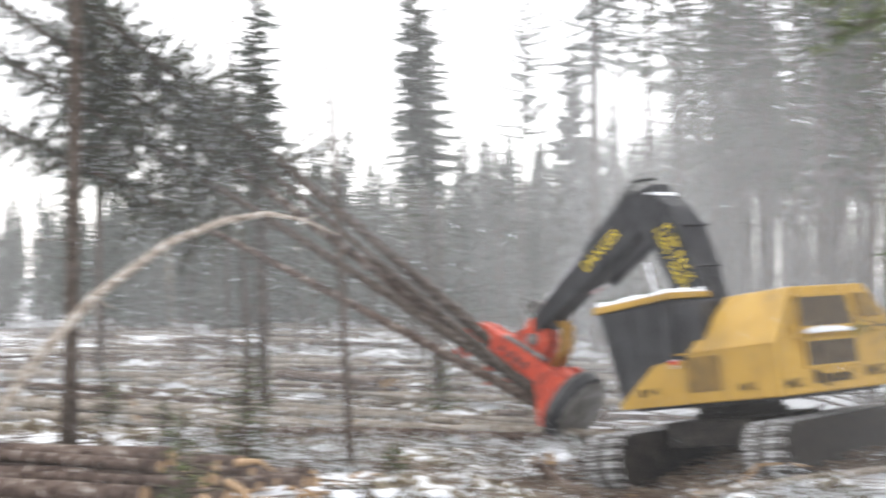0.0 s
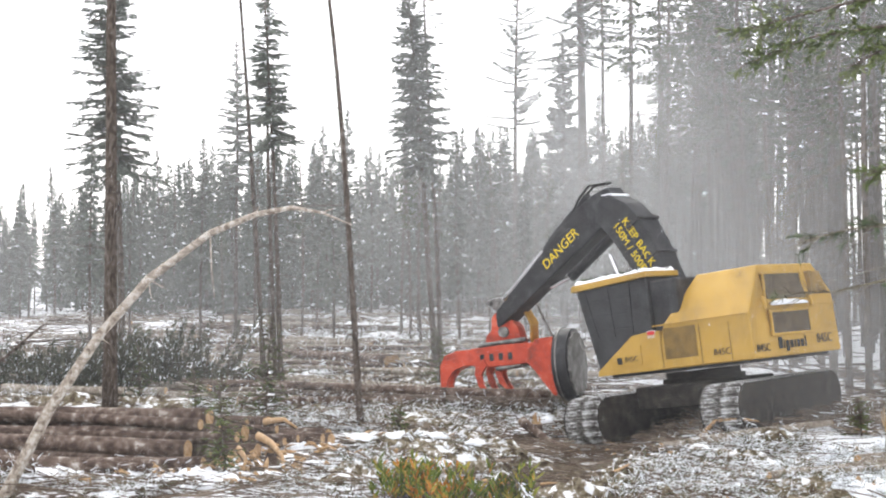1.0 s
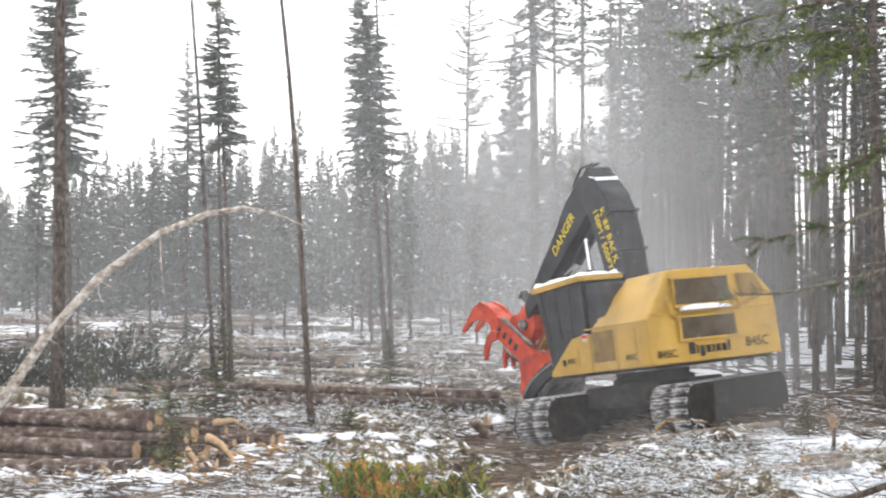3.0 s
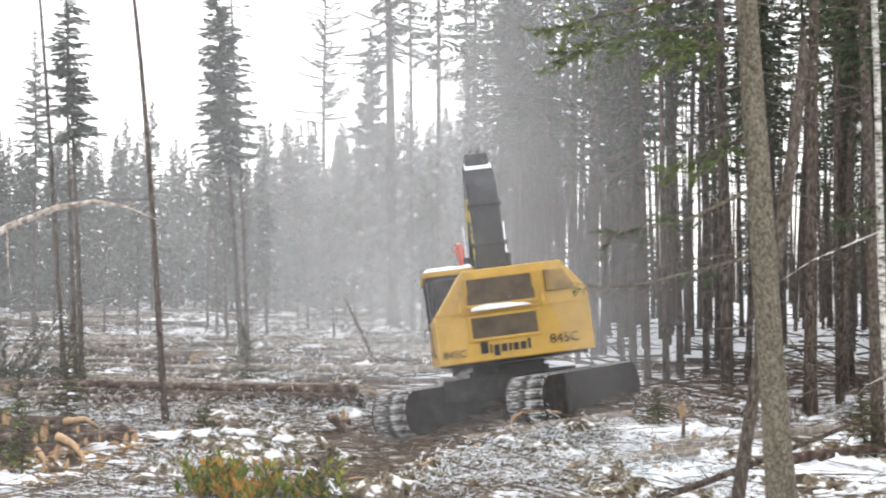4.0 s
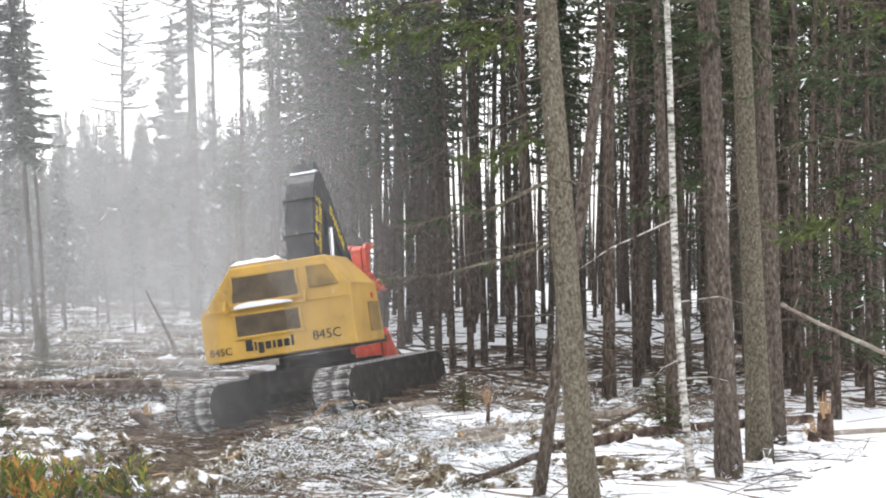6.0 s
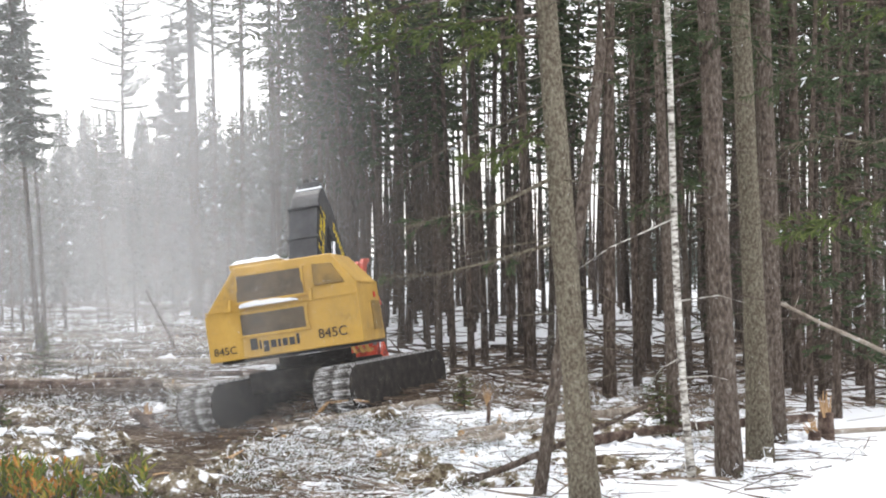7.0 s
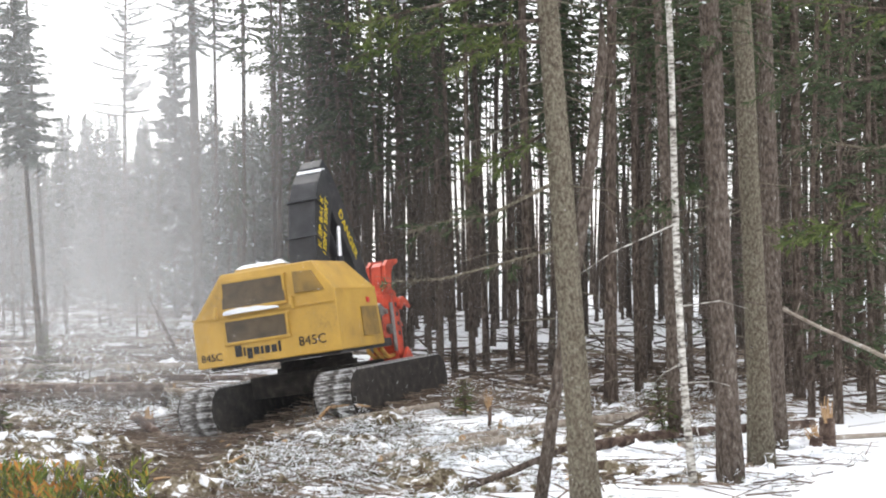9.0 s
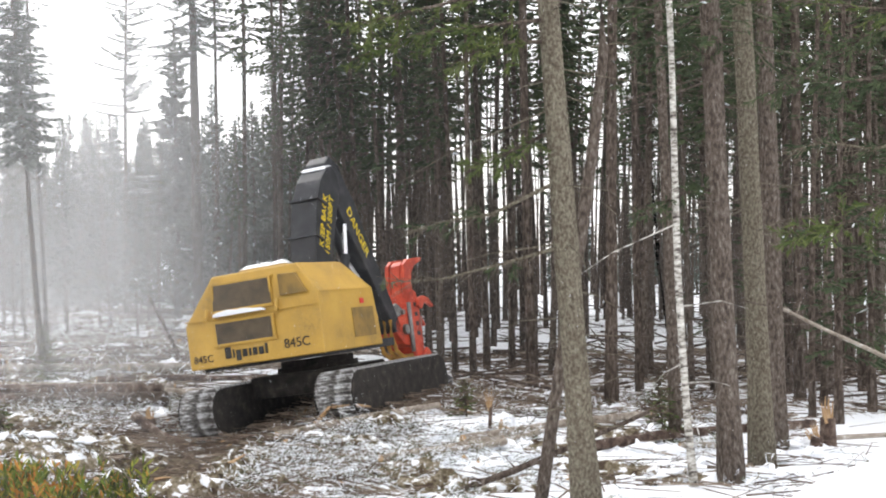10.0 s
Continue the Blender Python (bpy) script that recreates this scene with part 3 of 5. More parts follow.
def stick(m):
    """The stick: from the elbow down to the wrist; local x runs along it."""
    side = [(-0.35, -0.1), (-0.1, -0.34), (0.6, -0.36), (1.7, -0.28), (4.0, -0.16), (4.14, 0.0), (4.0, 0.16), (1.9, 0.3), (0.9, 0.42), (0.1, 0.34), (-0.35, 0.2)]
    bm = slab(bmesh.new(), side, "y", -0.24, 0.24, 0.03)
    b = part("stick", bm, BLACK, m, "black stick with yellow warning lettering")
    for s in (-1, 1):
        m1 = Matrix.Translation((1.45, s * 0.244, 0.02)) @ (pose(0, 0, 0, 90, 0, 0) if s < 0 else pose(0, 0, 0, 90, 0, 180))
        lettering("lettering", "DANGER", 0.3, LETTER, b, m1)
    bm = slab(bmesh.new(), [(0.7, 0.44), (1.9, 0.32), (2.0, 0.42), (1.85, 0.46), (0.8, 0.52)], "y", -0.1, 0.1, 0.01)
    part("cylinder_guard", bm, BLACK, b)
    bm = rod(bmesh.new(), (0.3, 0, 0.5), (1.7, 0, 0.44), 0.1, seg=16)
    part("tilt_cylinder", bm, BLACK, b)
    bm = rod(bmesh.new(), (1.7, 0, 0.44), (3.75, 0, 0.34), 0.055, seg=14)
    part("piston_rod", bm, CHROME, b, "bright chrome piston rod")
    bm = rod(bmesh.new(), (0.2, 0.0, -0.56), (1.75, 0.0, -0.5), 0.11, seg=16)
    part("stick_cylinder", bm, BLACK, b)
    bm = rod(bmesh.new(), (1.75, 0.0, -0.5), (2.35, 0.0, -0.3), 0.05, seg=14)
    part("piston_rod", bm, CHROME, b, "bright chrome piston rod")
    bm = bmesh.new()
    for s in (-0.2, 0.2):
        slab(bm, [(3.5, 0.1), (3.8, 0.12), (3.93, 0.45), (3.8, 0.5), (3.55, 0.35)], "y", s - 0.03, s + 0.03, 0.01)
    rod(bm, (3.85, -0.3, 0.42), (3.85, 0.3, 0.42), 0.06, seg=12)
    part("tilt_link", bm, STEEL, b, "snowy steel tilt linkage")
    vs = [Vector((-0.3, 0.14, 0.36)), Vector((0.1, 0.14, 0.62)), Vector((0.5, 0.14, 0.6)), Vector((0.85, 0.14, 0.42))]
    for y in (-0.08, 0.08):
        h = pipe([v + Vector((0, y - 0.14, 0)) for v in vs], [0.025] * 4, 8)
        ob = new("hose", sheet("hose", *h, RUBBER, True))
        ob.parent = b
    MOVING["stick"] = b


def head(m):
    """The felling head: wrist at the origin, trunks held along local z, arms reaching to local x, saw disc at the foot."""
    bm = slab(bmesh.new(), [(0.6, -1.2), (1.0, -1.25), (1.04, -0.4), (1.06, 0.3), (1.0, 0.72), (0.8, 0.8), (0.62, 0.7), (0.56, 0.2)], "y", -0.32, 0.32, 0.03)
    h = part("felling_head", bm, ORANGE, m, "orange felling head with curved arms and a saw disc")
    bm = slab(bmesh.new(), [(-0.14, -0.14), (0.2, -0.42), (0.6, -0.5), (0.6, 0.38), (0.36, 0.34), (0.24, 0.2), (-0.02, 0.18), (-0.16, 0.06)], "y", -0.24, 0.24, 0.03)
    part("wrist_block", bm, ORANGE, h)
    bm = rod(bmesh.new(), (0.3, -0.32, -0.1), (0.3, 0.32, -0.1), 0.12, seg=20)
    part("wrist_pin", bm, STEEL, h)
    part("back_plate", slab(bmesh.new(), [(0.64, 0.7), (0.65, 1.06), (0.74, 1.36), (0.92, 1.46), (0.96, 1.4), (0.86, 1.1), (0.84, 0.7)], "y", -0.12, 0.12, 0.015), ORANGE, h)
    for s in (-1, 1):
        bm = slab(bmesh.new(), [(0.62, 0.45), (0.63, 1.08), (0.72, 1.38), (0.95, 1.5), (1.68, 1.54), (1.69, 1.46), (1.26, 1.34), (1.06, 1.16), (0.98, 0.9), (1.0, 0.45)], "y", s * 0.2 - 0.045, s * 0.2 + 0.045, 0.015)
        part("collecting_arm", bm, ORANGE, h, "pointed orange collecting arm")
        bm = slab(bmesh.new(), [(0.86, 0.4), (0.95, 0.58), (1.2, 0.62), (1.45, 0.56), (1.68, 0.38), (1.64, 0.34), (1.42, 0.43), (1.2, 0.46), (1.02, 0.32)], "y", s * 0.36 - 0.045, s * 0.36 + 0.045, 0.012)
        part("grapple_arm", bm, ORANGE, h, "hooked orange grapple arm")
        bm = slab(bmesh.new(), [(0.88, 0.06), (0.98, 0.2), (1.2, 0.22), (1.42, 0.14), (1.6, -0.04), (1.56, -0.08), (1.38, 0.02), (1.2, 0.07), (1.02, -0.04)], "y", s * 0.14 - 0.04, s * 0.14 + 0.04, 0.012)
        part("grapple_arm", bm, ORANGE, h, "hooked orange grapple arm")
        bm = slab(bmesh.new(), [(0.5, -1.26), (0.52, -0.86), (0.92, -0.56), (1.2, -0.8), (1.5, -1.0), (1.78, -1.2), (1.78, -1.26)], "y", s * 0.42 - 0.04, s * 0.42 + 0.04, 0.015)
        part("saw_cheek", bm, ORANGE, h)
        # black plates on the surface put the shade of recesses into colour
        for z in (-0.22, 0.0, 0.22, 0.44):
            part("slot", box(bmesh.new(), (0.84, s * 0.322, z), (0.16, 0.012, 0.1), bevel=0.004), BLACK, h, "black plate on the head's side, painted as a shaded recess")
        bm = rod(bmesh.new(), (1.06, s * 0.26, -0.45), (1.1, s * 0.26, 0.15), 0.05, seg=12)
        part("arm_cylinder", bm, STEEL, h)
        bm = rod(bmesh.new(), (0.5, s * 0.3, -0.62), (0.56, s * 0.3, 0.5), 0.05, seg=12)
        part("arm_cylinder", bm, STEEL, h)
    bm = rod(bmesh.new(), (1.12, 0, -1.36), (1.12, 0, -1.28), 0.8, 0.74, seg=40)
    rod(bm, (1.12, 0, -1.62), (1.12, 0, -1.36), 0.77, 0.8, seg=40)
    part("saw_housing", bm, BLACK, h, "dark worn saw housing")
    part("housing_rim", rod(bmesh.new(), (1.12, 0, -1.4), (1.12, 0, -1.37), 0.815, seg=40), STEEL, h)
    bm = rod(bmesh.new(), (1.12, 0, -1.68), (1.12, 0, -1.64), 0.68, seg=40)
    for k in range(18):
        a = 2 * math.pi * k / 18
        box(bm, (1.12 + 0.7 * math.cos(a), 0.7 * math.sin(a), -1.66), (0.06, 0.06, 0.05), bevel=0.008)
    part("saw_disc", bm, STEEL, h, "toothed steel saw disc")
    for y in (-0.2, -0.05, 0.12):
        path = [Vector((-0.3, y, 0.15)), Vector((-0.35, y, -0.2)), Vector((-0.2, y, -0.55)), Vector((0.15, y, -0.72)), Vector((0.6, y, -0.7))]
        ob = new("hose", sheet("hose", *pipe(path, [0.05] * 5, 8), HOSE, True))
        ob.parent = h
        tagged(ob, "ochre sleeve round hydraulic hoses")
    MOVING["head"] = h


def feller_buncher():
    m = new("feller_buncher")
    m.matrix_basis = MACHINE
    tagged(m, "yellow tracked feller buncher with black boom and orange head", "logging machine")
    undercarriage(m)
    upper(m)
    boom(m)
    stick(m)
    head(m)
    return m


feller_buncher()

# seconds, heading of the upper body (degrees right of +y), boom's rise, stick's rise, head's forward tilt
WORK = [(0.0, -52, 67, -28, 54), (0.1, -53, 67, -28, 57), (0.2, -53.5, 66, -28.5, 61), (0.4, -56, 61, -28.5, 72), (0.55, -57.5, 60, -30, 79), (0.7, -59, 60, -30.5, 84), (1.0, -59.5, 60, -30.5, 88),
        (2.0, -59.5, 60, -30.5, 88), (2.2, -59, 60.5, -31, 84), (2.7, -49, 70, -36, 55), (3.3, -31, 79, -35, 42), (3.5, -27, 80, -34, 38), (4.0, -11, 82, -36, 12), (4.5, 0, 82, -40, 0),
        (5.0, 7, 78, -42, 0), (5.5, 10, 72, -46, 0), (6.2, 9, 58, -43.6, 0), (6.8, 7, 50, -43.6, 0), (7.5, 7, 50, -43.6, 0), (8.2, 7, 51, -44.4, 0), (8.6, 10, 57, -49, 0),
        (9.0, 16.5, 65, -55, 0), (9.5, 21, 66.5, -57, 0), (10.0, 23.5, 66.5, -57.5, 0)]


def work_at(t):
    """The joint angles at t, eased between the keys (monotone cubic)."""
    k = max(i for i, r in enumerate(WORK) if r[0] <= t + 1e-6)
    k = min(k, len(WORK) - 2)
    out = []
    for c in range(1, 5):
        def slope(i):
            if i <= 0 or i >= len(WORK) - 1:
                return 0.0
            a = (WORK[i][c] - WORK[i - 1][c]) / (WORK[i][0] - WORK[i - 1][0])
            b = (WORK[i + 1][c] - WORK[i][c]) / (WORK[i + 1][0] - WORK[i][0])
            return 0.0 if a * b <= 0 else 2 * a * b / (a + b)
        t0, t1 = WORK[k][0], WORK[k + 1][0]
        h, s = t1 - t0, (t - t0) / (t1 - t0)
        out.append((2 * s**3 - 3 * s**2 + 1) * WORK[k][c] + (s**3 - 2 * s**2 + s) * h * slope(k) + (3 * s**2 - 2 * s**3) * WORK[k + 1][c] + (s**3 - s**2) * h * slope(k + 1))
    return out


def joints(t):
    """The poses of upper body, boom, stick and head in the machine's space."""
    az, b, s, h = work_at(t)
    u = pose(0, 0, 0.06, 0, 0, 21 - az)
    bo = u @ Matrix.Translation(PIVOT) @ pose(0, 0, 0, 0, -b, 0)
    elbow = bo @ Vector((BOOM, 0, 0))
    st = Matrix.Translation(elbow) @ u @ pose(0, 0, 0, 0, -s, 0)
    wrist = st @ Vector((STICK, 0, 0))
    return {"upper": u, "boom": bo, "stick": st, "head": Matrix.Translation(wrist) @ u @ pose(0, 0, 0, 0, 0, 25 * min(1, h / 80)) @ pose(0, 0, 0, 0, h, 0)}


# ---- trees ----
def stem(h, r, rng, bend=0.15, seg=9, rings=12, taper=0.75, stubs=0, flare=1.25):
    """A tapered, slightly bent trunk with dead stubs."""
    a, b = rng.random() * 6.28, rng.random() * 6.28
    path, radii = [], []
    for i in range(rings + 1):
        s = i / rings
        off = bend * (math.sin(s * 3.1 + a) - math.sin(a)) * s
        off2 = bend * (math.sin(s * 4.3 + b) - math.sin(b)) * s
        path.append(Vector((off, off2, h * s - (0.15 if i == 0 else 0))))
        radii.append(max(0.012, r * (1 - taper * s) * (flare if i == 0 else 1)))
    out = [[], []]
    merge(out, pipe(path, radii, seg, 0.12, rng))
    for _ in range(stubs):
        s = rng.uniform(0.06, 0.8)
        i = min(rings - 1, int(s * rings))
        p = path[i].lerp(path[i + 1], s * rings - i)
        az, ln = rng.random() * 6.28, rng.uniform(0.15, 1.0) * (0.5 + s) * (1.6 if seg >= 12 else 1)
        d = Vector((math.cos(az), math.sin(az), rng.uniform(-0.35, 0.15)))
        q = p + d * ln
        q2 = q + d * ln * 0.6 + Vector((0, 0, rng.uniform(-0.25, 0.05)))
        merge(out, pipe([p, q, q2], [0.013, 0.009, 0.003], 3, cap=False))
    return out, path


def spray(out, p, d, ln, w, rng):
    """A needle spray: two crossed slim blades."""
    s = d.cross(Vector((rng.gauss(0, 1), rng.gauss(0, 1), rng.gauss(0, 1))))
    if s.length < 1e-4:
        return
    s = s.normalized() * w
    o = len(out[0])
    out[0].extend((p - s * 0.4, p + s * 0.4, p + d * ln * 0.6 + s, p + d * ln, p + d * ln * 0.6 - s))
    out[1].append((o, o + 1, o + 2, o + 3, o + 4))


def crown(path, h, base, radius, rng, count, leafy=1.0, droop=0.35, ln=0.34, w=0.07, power=0.8):
    """Whorled boughs with needle sprays, uneven and gappy, and the wood that carries them."""
    leaves, wood = [[], []], [[], []]
    rings = len(path) - 1
    for k in range(count):
        s = base + (1 - base) * (k + rng.random()) / count
        i = min(rings - 1, int(s * rings))
        p = path[i].lerp(path[i + 1], s * rings - i)
        top = (1 - s) / (1 - base)
        r = radius * (top ** power) * rng.uniform(0.45, 1.12) + 0.04
        if rng.random() < 0.08:
            r *= 0.4
        az = rng.random() * 6.28
        rise = 0.35 * (1 - top) - droop * top
        d = Vector((math.cos(az), math.sin(az), rise + rng.gauss(0, 0.12)))
        steps = max(2, int(r / 0.17 * leafy))
        merge(wood, pipe([p, p + d * r * 0.55, p + d * r + Vector((0, 0, 0.1 * r))], [0.018, 0.011, 0.003], 3, cap=False))
        for j in range(steps):
            f = (j + 0.6) / steps
            q = p + d * r * f + Vector((0, 0, 0.1 * r * f * f))
            side = Vector((-d.y, d.x, 0)).normalized()
            tip = 0.35 + 0.65 * min(1, top * 2.5)
            for sg in (-1, 1):
                e = (d * 0.6 + side * sg * rng.uniform(0.5, 1.1) + Vector((0, 0, rng.uniform(-0.55, 0.1)))).normalized()
                spray(leaves, q, e, tip * ln * rng.uniform(0.6, 1.3) * (1.1 - 0.45 * f), tip * w * rng.uniform(0.7, 1.3), rng)
        spray(leaves, p + d * r * 0.9, d.normalized(), tip * ln * 0.9, tip * w, rng)
    return leaves, wood


def tree(name, h, r, seed, bark, needle, label, category="tree", base=0.35, radius=1.2, count=70, group="", stubs=14, bend=0.2, droop=0.35, leafy=3.4, ln=0.27, w=0.032, seg=8, power=0.8, taper=0.75):
    rng = random.Random(seed)
    t = new(name)
    (trunk, path) = stem(h, r, rng, bend, seg, 12, taper, stubs)
    if count:
        leaves, wood = crown(path, h, base, radius, rng, int(count * 1.35), leafy, droop, ln, w, power)
        merge(trunk, wood)
        ob = new("crown", sheet("crown", *leaves, needle))
        ob.parent = t
    ob = new("trunk", sheet("trunk", *trunk, bark, True))
    ob.parent = t
    return tagged(t, label, category, group)


def stand(t, x, y, turn=0, lean=(0, 0), size=1.0):
    """Sets a tree on the ground; lean: degrees about x and y."""
    t.matrix_basis = pose(x, y, height(x, y) - 0.03, lean[0], lean[1], 0) @ pose(0, 0, 0, 0, 0, turn)
    t.scale = (size,) * 3
    return t


def plant(master, x, y, turn, lean=(0, 0), size=1.0):
    master.scale = (size,) * 3
    c = copy_thing(master, pose(x, y, height(x, y) - 0.03, lean[0], lean[1], 0) @ pose(0, 0, 0, 0, 0, turn))
    return c


# the marked trees: place, height, girth, lean
stand(tree("spruce", 17, 0.15, 11, BARK_DARK, NEEDLE, "tall dark spruce with a bare lower trunk in the clearing", base=0.72, radius=1.0, count=90, stubs=24, bend=0.05), -14.35, 24.7, 30, (0, 0))
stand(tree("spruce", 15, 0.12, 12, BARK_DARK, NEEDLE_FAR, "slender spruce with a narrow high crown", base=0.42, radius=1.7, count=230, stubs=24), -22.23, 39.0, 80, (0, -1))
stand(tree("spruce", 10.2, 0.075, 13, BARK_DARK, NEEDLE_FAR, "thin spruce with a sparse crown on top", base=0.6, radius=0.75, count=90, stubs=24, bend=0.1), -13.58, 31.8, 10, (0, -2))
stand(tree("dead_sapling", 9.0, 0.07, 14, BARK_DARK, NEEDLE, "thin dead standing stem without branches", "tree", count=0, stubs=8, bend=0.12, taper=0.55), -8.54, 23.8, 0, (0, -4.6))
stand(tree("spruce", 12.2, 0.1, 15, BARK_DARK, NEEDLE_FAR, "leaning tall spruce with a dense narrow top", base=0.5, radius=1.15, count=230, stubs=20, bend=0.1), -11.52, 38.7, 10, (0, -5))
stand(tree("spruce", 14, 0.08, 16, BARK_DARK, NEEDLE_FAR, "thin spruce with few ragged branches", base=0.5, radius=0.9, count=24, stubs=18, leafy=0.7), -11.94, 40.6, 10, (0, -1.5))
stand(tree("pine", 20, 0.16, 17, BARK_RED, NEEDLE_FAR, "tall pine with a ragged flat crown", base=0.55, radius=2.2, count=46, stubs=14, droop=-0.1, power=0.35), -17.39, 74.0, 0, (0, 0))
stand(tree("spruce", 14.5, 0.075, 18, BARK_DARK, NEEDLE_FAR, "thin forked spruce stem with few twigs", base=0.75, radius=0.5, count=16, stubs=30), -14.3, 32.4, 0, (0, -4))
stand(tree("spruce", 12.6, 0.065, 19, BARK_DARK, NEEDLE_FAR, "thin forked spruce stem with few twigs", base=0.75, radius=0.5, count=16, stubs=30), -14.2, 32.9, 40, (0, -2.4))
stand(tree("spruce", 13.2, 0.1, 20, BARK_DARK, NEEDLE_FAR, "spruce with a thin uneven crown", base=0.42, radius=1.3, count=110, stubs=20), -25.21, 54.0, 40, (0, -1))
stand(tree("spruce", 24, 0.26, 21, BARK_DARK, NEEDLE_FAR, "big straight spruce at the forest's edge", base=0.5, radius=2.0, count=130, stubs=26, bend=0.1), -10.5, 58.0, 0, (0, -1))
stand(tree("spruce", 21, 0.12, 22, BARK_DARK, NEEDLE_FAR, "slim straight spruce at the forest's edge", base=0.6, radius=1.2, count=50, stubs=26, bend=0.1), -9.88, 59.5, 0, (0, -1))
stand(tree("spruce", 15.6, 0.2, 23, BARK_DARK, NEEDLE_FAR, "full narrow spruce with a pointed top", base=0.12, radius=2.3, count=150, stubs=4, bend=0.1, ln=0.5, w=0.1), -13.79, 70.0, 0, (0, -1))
# the near trunks by the standpoint
stand(tree("spruce", 13, 0.17, 31, BARK_GREY, NEEDLE_LIT, "spruce with grey lichen-flecked scaly bark", base=0.55, radius=1.8, count=34, ln=0.15, w=0.013, leafy=2.4, stubs=40, bend=0.08, seg=20, taper=0.55), 1.71, 16.2, 0, (1, -4.4))
stand(tree("spruce", 14, 0.165, 32, BARK_RED, NEEDLE, "dark spruce trunk rising from snowy ground", base=0.42, radius=1.6, count=60, ln=0.15, w=0.013, leafy=2.4, stubs=30, bend=0.06, seg=16, taper=0.5), 3.83, 18.0, 0, (0, -2.4))
stand(tree("spruce", 14, 0.175, 33, BARK_GREY, NEEDLE, "mossy spruce trunk beside a dark one", base=0.42, radius=1.7, count=60, ln=0.15, w=0.013, leafy=2.4, stubs=36, bend=0.06, seg=16, taper=0.5), 4.55, 19.3, 60, (0, -2.0))
stand(tree("spruce", 14, 0.15, 34, BARK_RED, NEEDLE, "dark spruce trunk behind a mossy one", base=0.42, radius=1.6, count=60, ln=0.15, w=0.013, leafy=2.4, stubs=26, bend=0.06, seg=14, taper=0.5), 5.14, 20.8, 60, (0, -1.2))
stand(tree("birch", 11, 0.054, 35, BIRCH, NEEDLE, "slender white birch with dark flecks", base=0.6, radius=0.6, count=0, stubs=7, bend=0.42, seg=12, taper=0.45), 3.29, 17.8, 200, (0, -5.6))
stand(tree("spruce", 13, 0.1, 36, BARK_RED, NEEDLE, "spruce trunk with a leafy sapling at its foot", base=0.5, radius=1.3, count=40, ln=0.15, w=0.013, leafy=2.4, stubs=20, bend=0.06, seg=12, taper=0.5), 3.86, 22.5, 0, (0, -1.5))
stand(tree("spruce", 14, 0.14, 37, BARK_DARK, NEEDLE, "dark spruce trunk rising from snowy ground", base=0.45, radius=1.5, count=50, ln=0.15, w=0.013, leafy=2.4, stubs=24, bend=0.06, seg=12, taper=0.5), 3.45, 27.8, 0, (0, 0.3))
# low-branched dark spruces that close the wood
for k, (x, y, h) in enumerate([(7.2, 24.6, 9.5), (8.64, 27.2, 11.0), (7.92, 31.0, 12.0), (10.5, 30.0, 11.0), (7.1, 35.0, 11.5), (9.57, 34.5, 12.5)]):
    stand(tree("spruce", h, 0.09, 140 + k, BARK_DARK, NEEDLE, "dark spruce with low drooping branches in the wood", base=0.12, radius=1.4, count=52, ln=0.22, w=0.022, leafy=2.0, stubs=90, bend=0.08, seg=8), x, y, 50 * k)
EDGE = [(-1.34, 44.6, 0.2), (0.31, 35.8, 0.13), (0.77, 34.9, 0.12), (1.23, 38.6, 0.12), (1.9, 37.5, 0.13), (2.26, 34.5, 0.2), (2.93, 36.5, 0.13), (5.04, 34.3, 0.13), (7.82, 29.6, 0.16), (8.08, 28.7, 0.12), (9.78, 31.4, 0.17),
        (6.07, 33.0, 0.12), (-0.41, 42.0, 0.11), (-2.98, 47.0, 0.16), (-4.12, 50.0, 0.17), (-5.45, 52.0, 0.14), (7.1, 26.0, 0.1), (9.26, 24.5, 0.11)]

masters = []
for k, (h, base, rad, cnt) in enumerate([(14.5, 0.5, 1.4, 70), (16, 0.55, 1.3, 70), (13, 0.48, 1.2, 64), (17, 0.56, 1.5, 76), (12, 0.6, 0.9, 50), (15, 0.64, 1.1, 50)]):
    masters.append(tree("spruce", h, 0.104 - 0.012 * (k % 3), 60 + k, BARK_DARK if k % 2 else BARK_RED, NEEDLE, "straight dark forest spruce with a bare lower trunk", base=base, radius=rad, count=cnt, group="forest spruces", stubs=60, bend=0.18, seg=7, taper=0.6, ln=0.28, w=0.05, leafy=0.95))
far_masters = []
for k, (h, base, rad, cnt) in enumerate([(11.5, 0.08, 1.35, 150), (10.0, 0.06, 1.3, 140), (12.5, 0.2, 1.2, 130), (9.0, 0.05, 1.2, 120), (12.0, 0.3, 1.0, 100)]):
    far_masters.append(tree("spruce", h, 0.11, 80 + k, BARK_DARK, NEEDLE_FAR, "pointed snow-flecked spruce, paled as by haze, at the clearing's far edge", base=base, radius=rad, count=cnt, group="far spruces", stubs=6, bend=0.12, seg=6, ln=0.42, w=0.105, leafy=0.75, power=0.9))
rng = random.Random(5)
for x, y, r in EDGE:
    plant(masters[rng.randrange(6)], x, y, rng.random() * 360, (rng.gauss(0, 0.7), rng.gauss(-1, 1.0)), max(0.85, min(1.35, r / 0.12)))
for _ in range(16):
    az, d = radians(-10.5 + 9.5 * math.sqrt(rng.random())), rng.uniform(46, 74)
    plant(masters[rng.randrange(4)], d * math.sin(az), d * math.cos(az), rng.random() * 360, (rng.gauss(0, 0.7), rng.gauss(-1, 1.0)), rng.uniform(1.1, 1.4))
